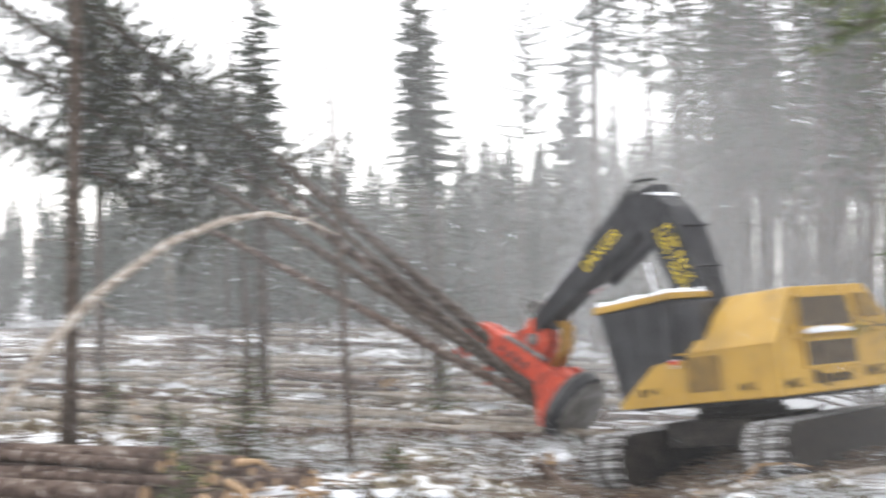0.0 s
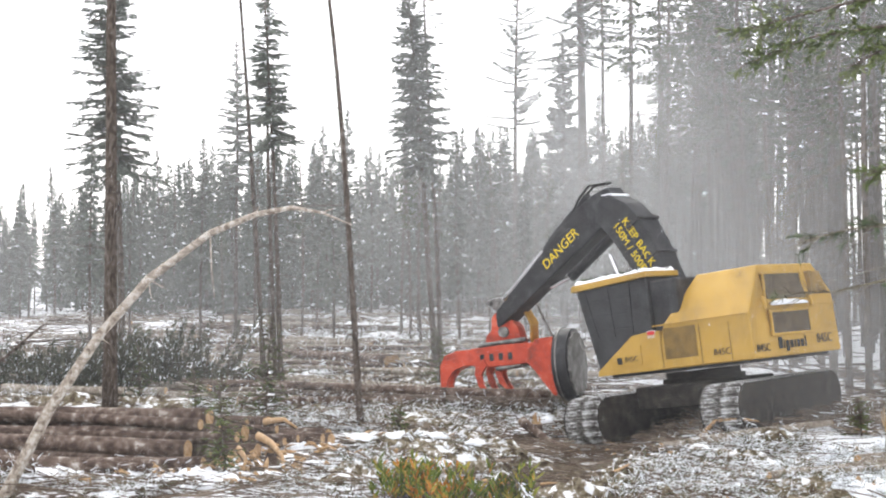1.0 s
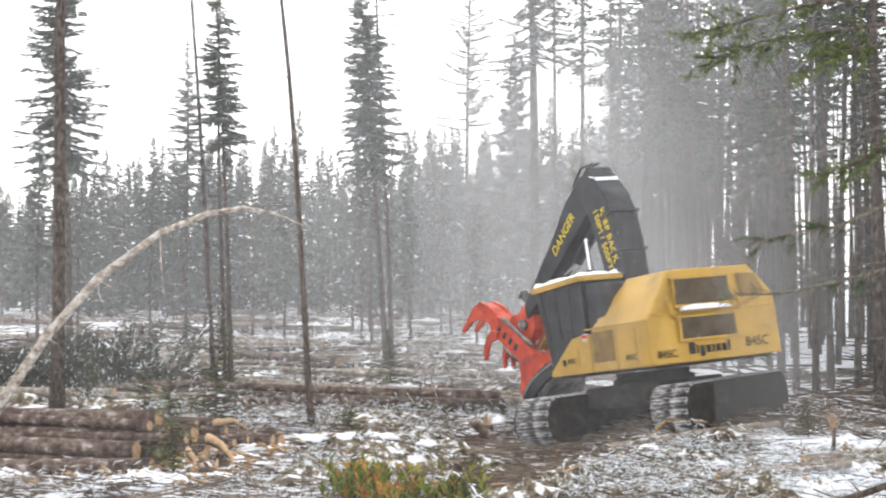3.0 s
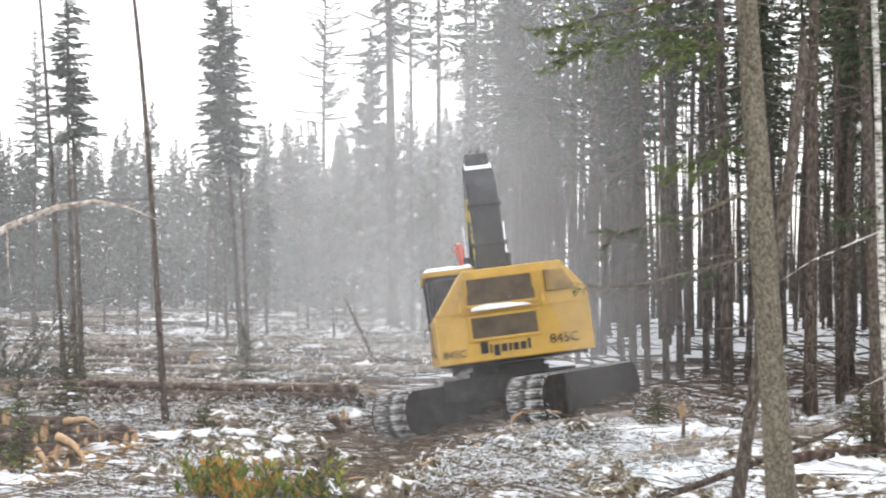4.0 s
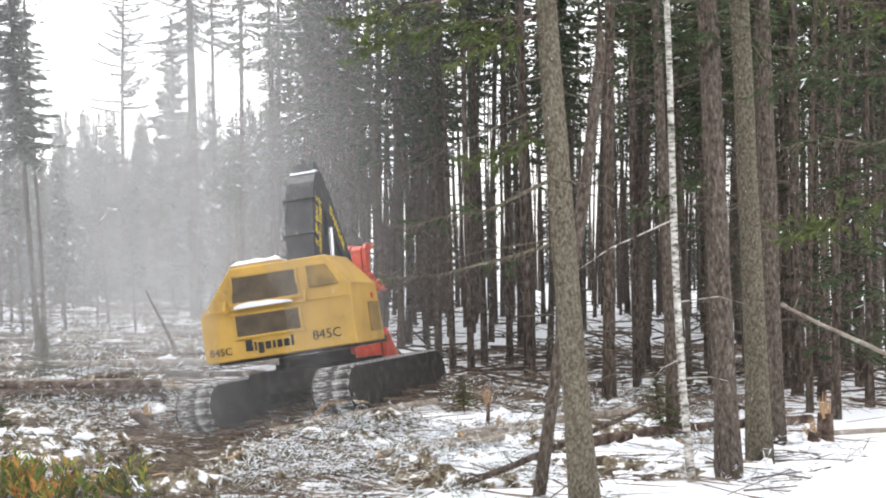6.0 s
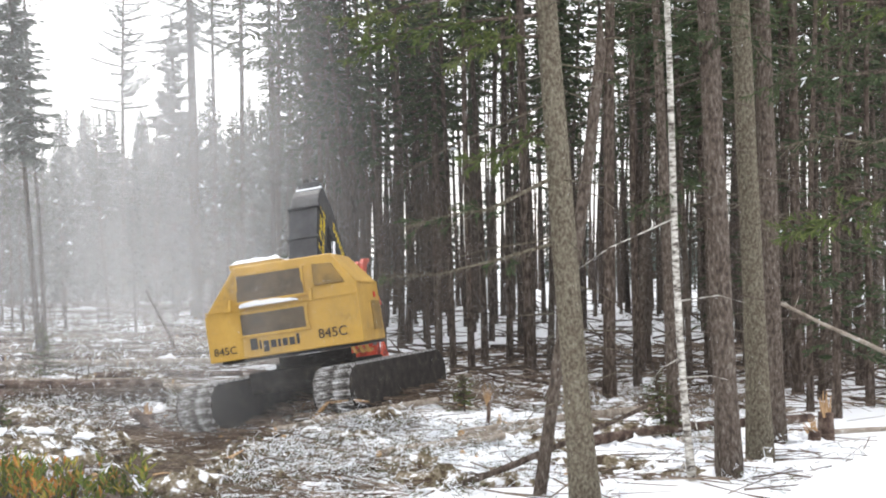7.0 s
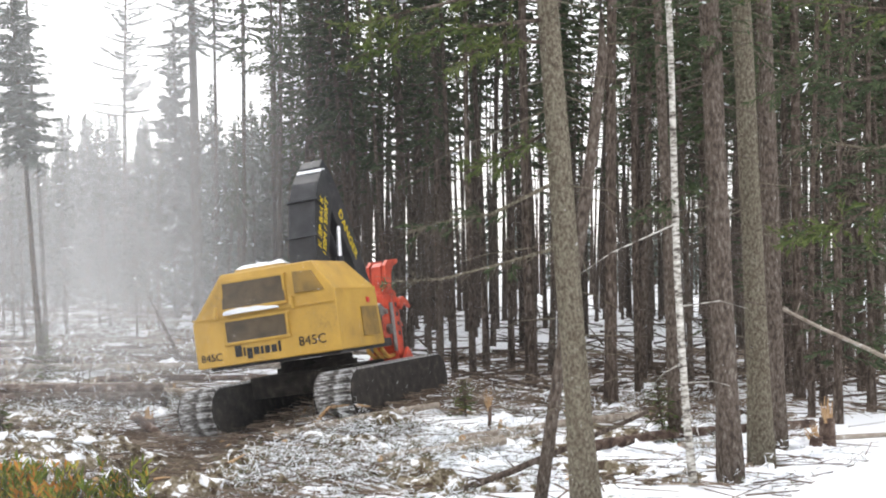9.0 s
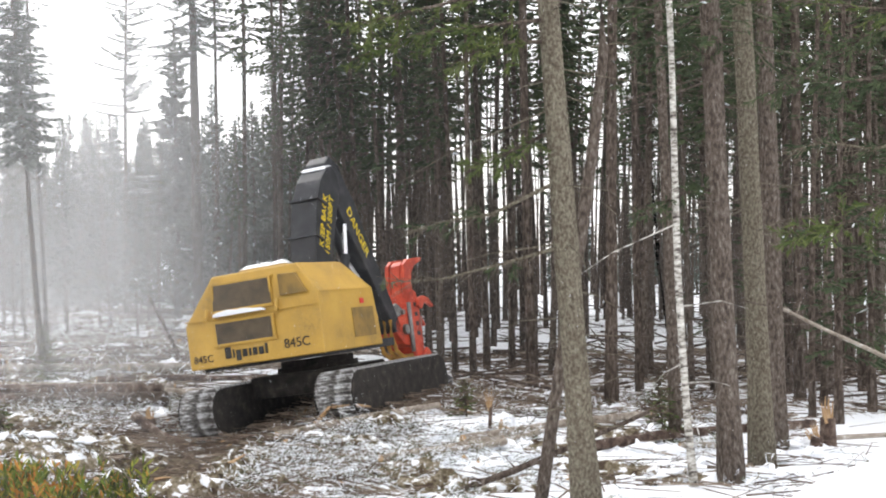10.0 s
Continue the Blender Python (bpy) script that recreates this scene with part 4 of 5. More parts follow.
# the standing forest
placed = [(x, y) for x, y, r in EDGE]
tries = 0
while len(placed) < 192 and tries < 6000:
    tries += 1
    az, d = radians(rng.uniform(-9.5, 21.5)), rng.uniform(30, 76)
    x, y = d * math.sin(az), d * math.cos(az)
    if x < -1.2 - max(0, y - 40) * 0.27 or (y < 40 and x < 5.0 and rng.random() < 0.8) or y < 27 or (0.5 < math.degrees(az) < 8.5 and rng.random() < 0.45):
        continue
    if min((x - a) ** 2 + (y - b) ** 2 for a, b in placed) < 1.0:
        continue
    placed.append((x, y))
    plant(masters[rng.randrange(6)], x, y, rng.random() * 360, (rng.gauss(0, 0.8), rng.gauss(-0.8, 1.2)), rng.uniform(0.8, 1.2))


def rise(az):
    """How high the far wood stands: low at the open side, higher toward the forest."""
    return 0.62 + 0.3 * max(0, min(1, (az + 33) / 8)) + 0.12 * max(0, min(1, (az + 20) / 10))


for k in range(96):
    az, d = rng.uniform(-36, -6) if k < 80 else rng.uniform(-36, -27) if k < 88 else rng.uniform(-35.2, -33), rng.uniform(80, 92)
    x, y = d * math.sin(radians(az)), d * math.cos(radians(az))
    plant(far_masters[rng.randrange(5)], x, y, rng.random() * 360, (rng.gauss(0, 0.7), rng.gauss(0, 0.7)), rise(az) * rng.uniform(0.75, 1.12))
for _ in range(26):
    az, d = rng.uniform(-31, -8), rng.uniform(46, 70)
    x, y = d * math.sin(radians(az)), d * math.cos(radians(az))
    plant(far_masters[4] if rng.random() < 0.5 else masters[4], x, y, rng.random() * 360, (rng.gauss(0, 1), rng.gauss(-1, 1)), rng.uniform(0.5, 0.78))


def far_wood():
    """The wood beyond the first rows, as one mass."""
    kinds = []
    for k in range(4):
        q = random.Random(900 + k)
        (trunk, path) = stem(10, 0.12, q, 0.1, 5, 12, 0.8, 0)
        leaves, wood = crown(path, 10, 0.05, 1.05, q, 120, 0.6, 0.4, 0.5, 0.13, 1.0)
        kinds.append((np.array([tuple(v) for v in leaves[0]]), trunk))
    vs, fs, base = [], [], 0
    trunks = [[], []]
    for n in range(340):
        az, d = (rng.uniform(-42, -4), rng.uniform(88, 128)) if n < 260 else (rng.uniform(-6, 26), rng.uniform(100, 150))
        x, y = d * math.sin(radians(az)), d * math.cos(radians(az))
        co, trunk = kinds[rng.randrange(4)]
        sz, a = (rise(az) if az < -5 else 0.72) * rng.uniform(0.7, 1.2) * d / 92, rng.random() * 6.28
        at = np.array((x, y, height(x, y)))
        co = co @ np.array(((math.cos(a), math.sin(a), 0), (-math.sin(a), math.cos(a), 0), (0, 0, 1))) * sz + at
        vs.append(co)
        fs.append(np.arange(len(co)).reshape(-1, 5) + base)
        base += len(co)
        merge(trunks, ([v * sz + Vector(at) for v in trunk[0]], trunk[1]))
    me = bpy.data.meshes.new("far_wood")
    me.from_pydata(np.concatenate(vs), [], np.concatenate(fs).tolist())
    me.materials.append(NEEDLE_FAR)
    w = tagged(new("far_wood", me), "snow-flecked spruce wood beyond the clearing, its needles paled as by haze", "forest", kind="stuff")
    ob = new("far_trunks", sheet("far_trunks", *trunks, BARK_DARK))
    ob.parent = w
    tagged(ob, kind="stuff")


far_wood()


def deep_forest():
    """Trunks deep in the standing forest, as one mass."""
    out = [[], []]
    for _ in range(200):
        az, d = rng.uniform(-5, 25), rng.uniform(58, 115)
        x, y = d * math.sin(radians(az)), d * math.cos(radians(az))
        piece, path = stem(rng.uniform(11, 16), rng.uniform(0.07, 0.14), rng, 0.2, 5, 4, 0.6, 16)
        b = Vector((x, y, height(x, y)))
        merge(out, ([v + b for v in piece[0]], piece[1]))
    for _ in range(210):
        az, d, a = rng.uniform(-2, 24), rng.uniform(27, 75), rng.random() * 6.28
        x, y = d * math.sin(radians(az)), d * math.cos(radians(az))
        ln = rng.uniform(0.8, 3.5)
        p = Vector((x, y, height(x, y) + rng.uniform(0.05, 0.5)))
        q = p + Vector((math.cos(a) * ln, math.sin(a) * ln, rng.uniform(-0.3, 0.8)))
        merge(out, pipe([p, q], [0.04, 0.015], 5))
    tagged(new("deep_forest", sheet("deep_forest", *out, BARK_DARK, True)), "dark bare trunks and fallen stems deep in the forest", "forest", kind="stuff")


deep_forest()
for k, t in enumerate(masters + far_masters):
    # the patterns themselves stand in the wood too
    x, y = (8 + 2.3 * k, 52 + k) if k < 6 else (-34 - 3 * (k - 6), 84 + 2 * k)
    t.scale = (1, 1, 1)
    t.matrix_basis = pose(x, y, height(x, y) - 0.03)


# ---- logs, stumps, slash and shrubs on the ground ----
def log(points, r0, r1, seed, bark=LOGBARK, label="felled spruce log with flaking bark", name="log", group="", seg=10, cut=True):
    """A bent log lying along points, with pale sawn ends."""
    rng = random.Random(seed)
    pts = [Vector(p) for p in points]
    path = []
    n = 7
    for i in range(n + 1):
        s = i / n * (len(pts) - 1)
        k = min(len(pts) - 2, int(s))
        path.append(pts[k].lerp(pts[k + 1], s - k) + Vector((rng.gauss(0, 1), rng.gauss(0, 1), rng.gauss(0, 0.5))) * 0.012)
    base = new(name)
    base.location = path[0]
    v, f = pipe([p - path[0] for p in path], [r0 + (r1 - r0) * i / n for i in range(n + 1)], seg, 0.16, rng)
    body = [v, f]
    for _ in range(rng.randrange(3, 8)):
        i = rng.randrange(1, n)
        d = Vector((rng.gauss(0, 1), rng.gauss(0, 1), rng.random())).normalized()
        p = path[i] - path[0]
        merge(body, pipe([p, p + d * (r0 + rng.uniform(0.05, 0.3))], [0.014, 0.006], 4))
    ob = new("bark", sheet("bark", *body, bark, True))
    ob.parent = base
    if cut:
        for e, r, way in ((path[0], r0, path[0] - path[1]), (path[-1], r1, path[-1] - path[-2])):
            way = way.normalized()
            bm = rod(bmesh.new(), e - path[0] - way * 0.01, e - path[0] + way * 0.012, r * 0.93, seg=12)
            part("cut_end", bm, CUTWOOD, base, "pale sawn end")
    return tagged(base, label, "log", group)


def on(x, y, up=0.0):
    return (x, y, height(x, y) + up)


# the stacked logs with butts towards the machine
rng = random.Random(9)
STACK = []
for row, (y0, n, z, dx) in enumerate(((18.2, 10, 0.1, 0.0), (19.0, 6, 0.31, -0.3), (19.6, 3, 0.5, -0.6))):
    for k in range(n):
        STACK.append((-9.45 + 0.1 * k + dx + rng.gauss(0, 0.35), y0 + 0.5 * k + rng.uniform(-0.1, 0.1), rng.choice((0.07, 0.09, 0.11, 0.13, 0.16)), z + rng.uniform(-0.05, 0.12)))
for k, (x, y, r, z) in enumerate(STACK):
    ln, sk = rng.uniform(6, 10), rng.gauss(0.02, 0.13)
    log([on(x, y, z), on(x - ln * 0.5, y + sk * ln * 0.5, z * rng.uniform(0.8, 1.2)), on(x - ln, y + sk * ln, z * rng.uniform(0.6, 1.3))], r, r * 0.65, 200 + k, group="log stack", label="felled spruce log with a pale butt in a stack", seg=12)


def wood_sliver(points, r, seed):
    """A long sliver of pale wood torn from a trunk, bark on its back."""
    rng = random.Random(seed)
    pts = [Vector(p) for p in points]
    b = new("wood_sliver")
    b.location = pts[0]
    n = len(pts)
    radii = [r * (1 - 0.8 * i / (n - 1)) for i in range(n)]
    ob = new("wood", sheet("wood", *pipe([p - pts[0] for p in pts], radii, 7, 0.5, rng), CUTWOOD, True))
    ob.parent = b
    ob = new("bark", sheet("bark", *pipe([p - pts[0] + Vector((-0.02, 0.03, -0.035)) for p in pts], [q * 0.95 for q in radii], 7, 0.3, rng), LOGBARK, True))
    ob.parent = b
    return tagged(b, "pale sliver of wood torn from a felled trunk", "wood sliver")


wood_sliver([on(-8.75, 19.6, 0.42), on(-8.4, 19.3, 0.36), on(-8.05, 18.9, 0.22), on(-7.85, 18.5, 0.05)], 0.07, 61)
wood_sliver([on(-8.9, 19.2, 0.3), on(-8.6, 18.8, 0.2), on(-8.45, 18.4, 0.06)], 0.055, 62)
wood_sliver([on(-9.0, 20.4, 0.55), on(-8.6, 20.3, 0.62), on(-8.35, 20.2, 0.5)], 0.06, 63)
wood_sliver([on(-2.3, 24.0, 0.1), on(-2.05, 24.1, 0.35), on(-1.7, 24.2, 0.5)], 0.05, 64)
wood_sliver([on(-2.0, 24.1, 0.36), on(-1.6, 24.0, 0.4), on(-1.3, 24.0, 0.34)], 0.04, 65)
wood_sliver([on(-3.4, 19.1, 0.06), on(-3.1, 19.3, 0.2), on(-2.9, 19.6, 0.3)], 0.05, 66)
# single logs by the forest
log([on(-2.84, 22.9, 0.15), on(-1.65, 23.8, 0.15), on(-0.1, 24.8, 0.19)], 0.086, 0.058, 230, BARK_FALLEN, "long grey log with a broken pale end")
log([on(-0.77, 20.3, 0.13), on(0.85, 21.6, 0.15), on(1.65, 22.6, 0.17)], 0.072, 0.058, 231, BARK_FALLEN, "grey log dusted with snow")
log([on(0.31, 22.05, 0.14), on(2.32, 24.0, 0.15), on(3.81, 25.0, 0.17)], 0.086, 0.065, 232, BARK_FALLEN, "grey log dusted with snow")
log([on(2.16, 21.0, 0.15), on(3.7, 22.1, 0.17), on(6.38, 23.3, 0.17)], 0.094, 0.072, 233, LOGBARK, "brown fallen trunk on the snow")
log([on(-0.93, 19.9, 0.12), on(0.93, 22.1, 0.15)], 0.065, 0.050, 234, BARK_FALLEN, "grey log dusted with snow")
log([on(3.7, 21.2, 0.10), on(8.75, 22.4, 0.10)], 0.050, 0.036, 236, BARK_FALLEN, "thin fallen pole on the snow")
log([(0.1, 17.5, 0.03), (1.56, 17.5, 0.62), (2.68, 17.5, 1.11)], 0.05, 0.025, 237, BARK_DARK, "dark dead pole leaning against trunks", "fallen_pole", cut=False)
log([(5.76, 23.4, 2.26), (6.38, 23.3, 1.93), (7.61, 22.9, 1.34), (9.16, 22.4, 0.46), (9.78, 22.2, 0.1)], 0.028, 0.048, 238, BARK_FALLEN, "snow-topped dead stem leaning in the wood", "fallen_pole", cut=False)
log([(-7.84, 35.7, 2.22), (-6.82, 35.9, 0.05)], 0.03, 0.055, 239, BARK_DARK, "thin dead stem leaning in the clearing", "fallen_pole", cut=False)
log([(-17.9, 24.6, 0.36), (-16.36, 25.45, 1.87)], 0.05, 0.02, 240, BARK_DARK, "thin dead stem leaning in the clearing", "fallen_pole", cut=False)
# logs strewn over the clearing
for k in range(150):
    x, y = (rng.uniform(-22, -4.5), rng.uniform(27.5, 50)) if k < 96 else (rng.uniform(-38, -8), rng.uniform(46, 80))
    if math.hypot(x + 2.45, y - 26.7) < 4.2:
        continue
    a, ln, r = rng.gauss(0.1, 0.3), rng.uniform(3, 8), rng.uniform(0.05, 0.13)
    dx, dy = ln / 2 * math.cos(a), ln / 2 * math.sin(a)
    z = r + rng.uniform(0, 0.25)
    log([on(x - dx, y - dy, z), on(x, y, z), on(x + dx, y + dy, z)], r, r * 0.75, 300 + k, BARK_FALLEN if rng.random() < 0.6 else LOGBARK, "strewn felled pole in the clearing", group="strewn logs", seg=7)
for k in range(9):
    y = 37 + 0.32 * (k % 5)
    x = -12.6 + 0.1 * rng.random()
    log([on(x, y, 0.16 + 0.26 * (k // 5)), on(x - 4.6, y + 3.4, 0.16 + 0.26 * (k // 5))], 0.14, 0.1, 400 + k, LOGBARK, "stacked log with a pale butt far in the clearing", group="far log stack", seg=8)


def stump(x, y, h, r, seed, label="splintered pale stump"):
    """A snapped stump: bark below, torn splinters above."""
    rng = random.Random(seed)
    s = new("stump")
    s.location = on(x, y, -0.05)
    ob = new("bark", sheet("bark", *pipe([Vector((0, 0, 0)), Vector((0.02, 0, h * 0.35)), Vector((0.03, 0.0, h * 0.7))], [r * 1.3, r, r * 0.95], 10, 0.2, rng), LOGBARK, True))
    ob.parent = s
    sp = [[], []]
    for _ in range(16):
        a, q = rng.random() * 6.28, r * rng.uniform(0, 0.8)
        p = Vector((q * math.cos(a), q * math.sin(a), h * 0.6))
        merge(sp, pipe([p, p + Vector((rng.gauss(0, 0.04), rng.gauss(0, 0.04), h * rng.uniform(0.15, 0.55)))], [r * 0.22, 0.006], 4))
    ob = new("torn_wood", sheet("torn_wood", *sp, CUTWOOD))
    ob.parent = s
    tagged(ob, "torn pale splinters", kind="stuff")
    return tagged(s, label, "stump")


stump(5.92, 20.9, 0.75, 0.12, 1, "splintered ochre stump in the snow")
stump(5.66, 20.6, 0.4, 0.1, 2, "splintered ochre stump in the snow")
stump(3.04, 22.9, 0.26, 0.09, 3, "short reddish sawn stump in snow")
stump(0.78, 23.5, 0.72, 0.035, 4, "thin pale splinter standing upright")
stump(-5.56, 25.3, 0.5, 0.14, 5, "torn stump with a pale broken face")
stump(-2.26, 24.6, 0.6, 0.08, 6, "torn pale branch stub before the tracks")
stump(-8.44, 19.4, 0.34, 0.12, 7, "pale splintered log butt")
log([on(-5.75, 25.1, 0.32), on(-5.3, 24.9, 0.12), on(-4.75, 24.6, 0.05)], 0.1, 0.07, 250, LOGBARK, "uprooted broken stem end with pale wood")


def bent_tree():
    pts = [(-10.86, 15.8, -0.1), (-10.77, 15.85, 0.05), (-10.3, 16.15, 1.16), (-9.74, 16.47, 2.16), (-9.16, 16.79, 2.94), (-8.41, 17.15, 3.58), (-7.84, 17.41, 3.85), (-7.37, 17.6, 3.95), (-6.97, 17.75, 3.88), (-6.58, 17.89, 3.71)]
    rad = [0.1, 0.085, 0.075, 0.066, 0.057, 0.048, 0.042, 0.034, 0.02, 0.008]
    t = new("bent_tree")
    rng = random.Random(3)
    body = [[], []]
    merge(body, pipe([Vector(p) for p in pts], rad, 12, 0.14, rng))
    for i, d, ln in ((4, (0.1, 0, -1), 0.3), (5, (0.05, 0, -1), 0.9), (3, (0.6, 0, -0.5), 0.25), (4, (0.7, 0, -0.4), 0.35), (6, (0.3, 0, 0.8), 0.15), (2, (-0.4, 0, 0.6), 0.15), (8, (0.8, 0, 0.3), 0.2)):
        p = Vector(pts[i])
        ob = new("branch", sheet("branch", *pipe([p, p + Vector(d) * ln * 0.6, p + Vector(d) * ln + Vector((0.03, 0, 0))], [0.014, 0.01, 0.004], 5), BARK_BENT))
        ob.parent = t
    ob = new("trunk", sheet("trunk", *body, BARK_BENT, True))
    ob.parent = t
    return tagged(t, "bare dead tree bowed over in an arc, greyish bark", "tree")


bent_tree()


def dead_leaner():
    pts = [(1.21, 17.16, -0.1), (1.44, 17.14, 1.49), (1.63, 17.13, 2.64), (1.77, 17.11, 3.51), (1.92, 17.1, 4.58), (2.04, 17.09, 5.66), (2.01, 17.09, 7)]
    t = new("leaning_spruce")
    rng = random.Random(8)
    ob = new("trunk", sheet("trunk", *pipe([Vector(p) for p in pts], [0.085, 0.08, 0.078, 0.075, 0.07, 0.065, 0.05], 12, 0.14, rng), BARK_RED, True))
    ob.parent = t
    for k in range(9):
        p = Vector(pts[1]).lerp(Vector(pts[6]), k / 9)
        d = Vector((rng.gauss(0, 1), rng.gauss(0, 0.5), rng.uniform(-0.5, 0.2))).normalized() * rng.uniform(0.25, 0.9)
        ob = new("dead_branch", sheet("dead_branch", *pipe([p, p + d * 0.6, p + d + Vector((0, 0, -0.1))], [0.012, 0.008, 0.003], 4, cap=False), BARK_GREY))
        ob.parent = t
    return tagged(t, "reddish leaning spruce trunk beside a grey one", "tree")


dead_leaner()


def bough(points, seed, needle, dense=1.0, ln=0.15, name="bough"):
    """A drooping branch with twigs and needle sprays: wood and needles as two meshes under one thing."""
    rng = random.Random(seed)
    pts = [Vector(p) for p in points]
    b = new(name)
    wood, leaf = [[], []], [[], []]
    n = len(pts)
    merge(wood, pipe(pts, [0.028 * (1 - 0.75 * i / (n - 1)) for i in range(n)], 6, 0.1, rng))
    for k in range(int(26 * n / 3)):
        s = rng.uniform(0.12, 1) * (n - 1)
        i = min(n - 2, int(s))
        p = pts[i].lerp(pts[i + 1], s - i)
        d = (pts[i + 1] - pts[i]).normalized()
        d = (d * 0.7 + Vector((rng.gauss(0, 0.5), rng.gauss(0, 0.7), rng.gauss(-0.15, 0.45)))).normalized()
        L = rng.uniform(0.12, 0.42)
        q = p + d * L + Vector((0, 0, -0.08 * L))
        merge(wood, pipe([p, p.lerp(q, 0.5), q], [0.008, 0.005, 0.002], 3, cap=False))
        if rng.random() < dense:
            for j in range(int(30 * L / 0.4)):
                f = rng.uniform(0.15, 1)
                e = (d + Vector((rng.gauss(0, 0.6), rng.gauss(0, 0.6), rng.gauss(-0.1, 0.5)))).normalized()
                spray(leaf, p.lerp(q, f), e, ln * rng.uniform(0.4, 1), 0.010, rng)
    ob = new("branch_wood", sheet("branch_wood", *wood, BARK_DARK if dense > 0.4 else BARK_GREY))
    ob.parent = b
    if leaf[0]:
        ob = new("needles", sheet("needles", *leaf, needle))
        ob.parent = b
    return b


for k, (pts, dense, needle, lab) in enumerate([
        ([(1.29, 16.1, 3.97), (0.58, 15.99, 3.62), (0.11, 16.0, 3.56), (-0.43, 15.99, 3.41)], 0.25, NEEDLE, "thin lichen-hung dead spruce branch"),
        ([(1.34, 16.16, 3.21), (0.79, 16.18, 3.05), (-0.03, 16.2, 2.85), (-0.62, 16.19, 2.82)], 0.08, NEEDLE, "thin bare spruce branch"),
        ([(1.18, 15.95, 5.92), (0.45, 15.79, 5.82), (-0.28, 15.8, 5.74), (-1.03, 15.77, 5.45)], 0.95, NEEDLE_LIT, "green drooping spruce bough"),
        ([(1.19, 15.96, 6.28), (0.31, 15.9, 6.17), (-0.51, 15.8, 5.97), (-1.13, 15.7, 5.81)], 0.95, NEEDLE_LIT, "green drooping spruce bough"),
        ([(1.19, 15.96, 5.66), (0.62, 15.99, 5.66), (0.1, 16.0, 5.4)], 0.9, NEEDLE_LIT, "green drooping spruce bough"),
        ([(1.23, 16.16, 4.58), (0.79, 16.18, 4.37), (0.46, 16.19, 4.24)], 0.8, NEEDLE_LIT, "green drooping spruce bough"),
        ([(6.07, 16.0, 5.04), (5.35, 16.2, 5.25), (4.73, 16.4, 5.2), (4.22, 16.5, 5.35)], 0.7, NEEDLE, "dark hanging spruce bough"),
        ([(5.76, 15.1, 4.06), (5.21, 15.18, 3.86), (4.62, 15.36, 3.5), (4.01, 15.52, 3.29)], 0.95, NEEDLE_LIT, "green drooping spruce bough"),
        ([(6.28, 17.0, 6.28), (5.45, 17.2, 5.92), (4.84, 17.4, 5.61), (4.32, 17.5, 5.25)], 0.85, NEEDLE, "dark hanging spruce bough"),
        ([(6.07, 16.6, 4.63), (5.35, 16.7, 4.42), (4.73, 16.8, 4.53), (4.22, 16.9, 4.37)], 0.35, NEEDLE, "thin lichen-hung dead spruce branch"),
        ([(3.83, 18.0, 5.56), (3.26, 17.72, 5.92), (2.69, 17.81, 5.92)], 0.8, NEEDLE, "dark hanging spruce bough"),
        ([(3.7, 18.0, 4.01), (3.19, 17.8, 3.96), (2.68, 17.8, 3.7)], 0.6, NEEDLE, "dark hanging spruce bough"),
        ([(6.07, 16.0, 5.76), (5.35, 16.2, 6.07), (4.63, 16.4, 6.17), (4.01, 16.5, 6.28)], 0.8, NEEDLE_LIT, "green drooping spruce bough")]):
    tagged(bough(pts, 500 + k, needle, dense), lab, "branch")


def sapling(x, y, h, seed, label="green young spruce sapling"):
    t = tree("sapling", h, 0.02, seed, BARK_DARK, NEEDLE_LIT, label, "sapling", base=0.1, radius=h * 0.36, count=int(26 * h) + 12, stubs=4, bend=0.05, seg=6, ln=0.13, w=0.012, leafy=1.8, droop=0.1)
    return stand(t, x, y, seed * 40)


for k, (x, y, h) in enumerate([(-8.85, 18.6, 1.5), (-10.5, 23.9, 2.3), (3.6, 22.1, 1.15), (-12.66, 25.2, 1.0), (-15.23, 27.5, 1.3), (-9.88, 33.5, 1.6), (-7.61, 23.2, 0.6), (0.41, 24.8, 0.7)]):
    sapling(x, y, h, 600 + k)


def leafy_shrub(x, y, seed):
    """A low shrub with upright green and rust-red leaves."""
    rng = random.Random(seed)
    b = new("shrub")
    wood, leaf = [[], []], [[], []]
    for _ in range(17):
        p = Vector((rng.gauss(0, 0.2), rng.gauss(0, 0.25), 0))
        q = p + Vector((rng.gauss(0, 0.12), rng.gauss(0, 0.12), rng.uniform(0.22, 0.66)))
        merge(wood, pipe([p, q], [0.008, 0.004], 4))
        for j in range(26):
            e = Vector((rng.gauss(0, 0.6), rng.gauss(0, 0.6), 1)).normalized()
            spray(leaf, p.lerp(q, rng.uniform(0.3, 1)), e, rng.uniform(0.1, 0.19), rng.uniform(0.011, 0.021), rng)
    ob = new("stalk", sheet("stalk", *wood, BARK_DARK))
    ob.parent = b
    ob = new("foliage", sheet("foliage", *leaf, LEAF))
    ob.parent = b
    b.location = on(x, y, -0.02)
    return tagged(b, "low shrub with green and rust-red leaves", "shrub")


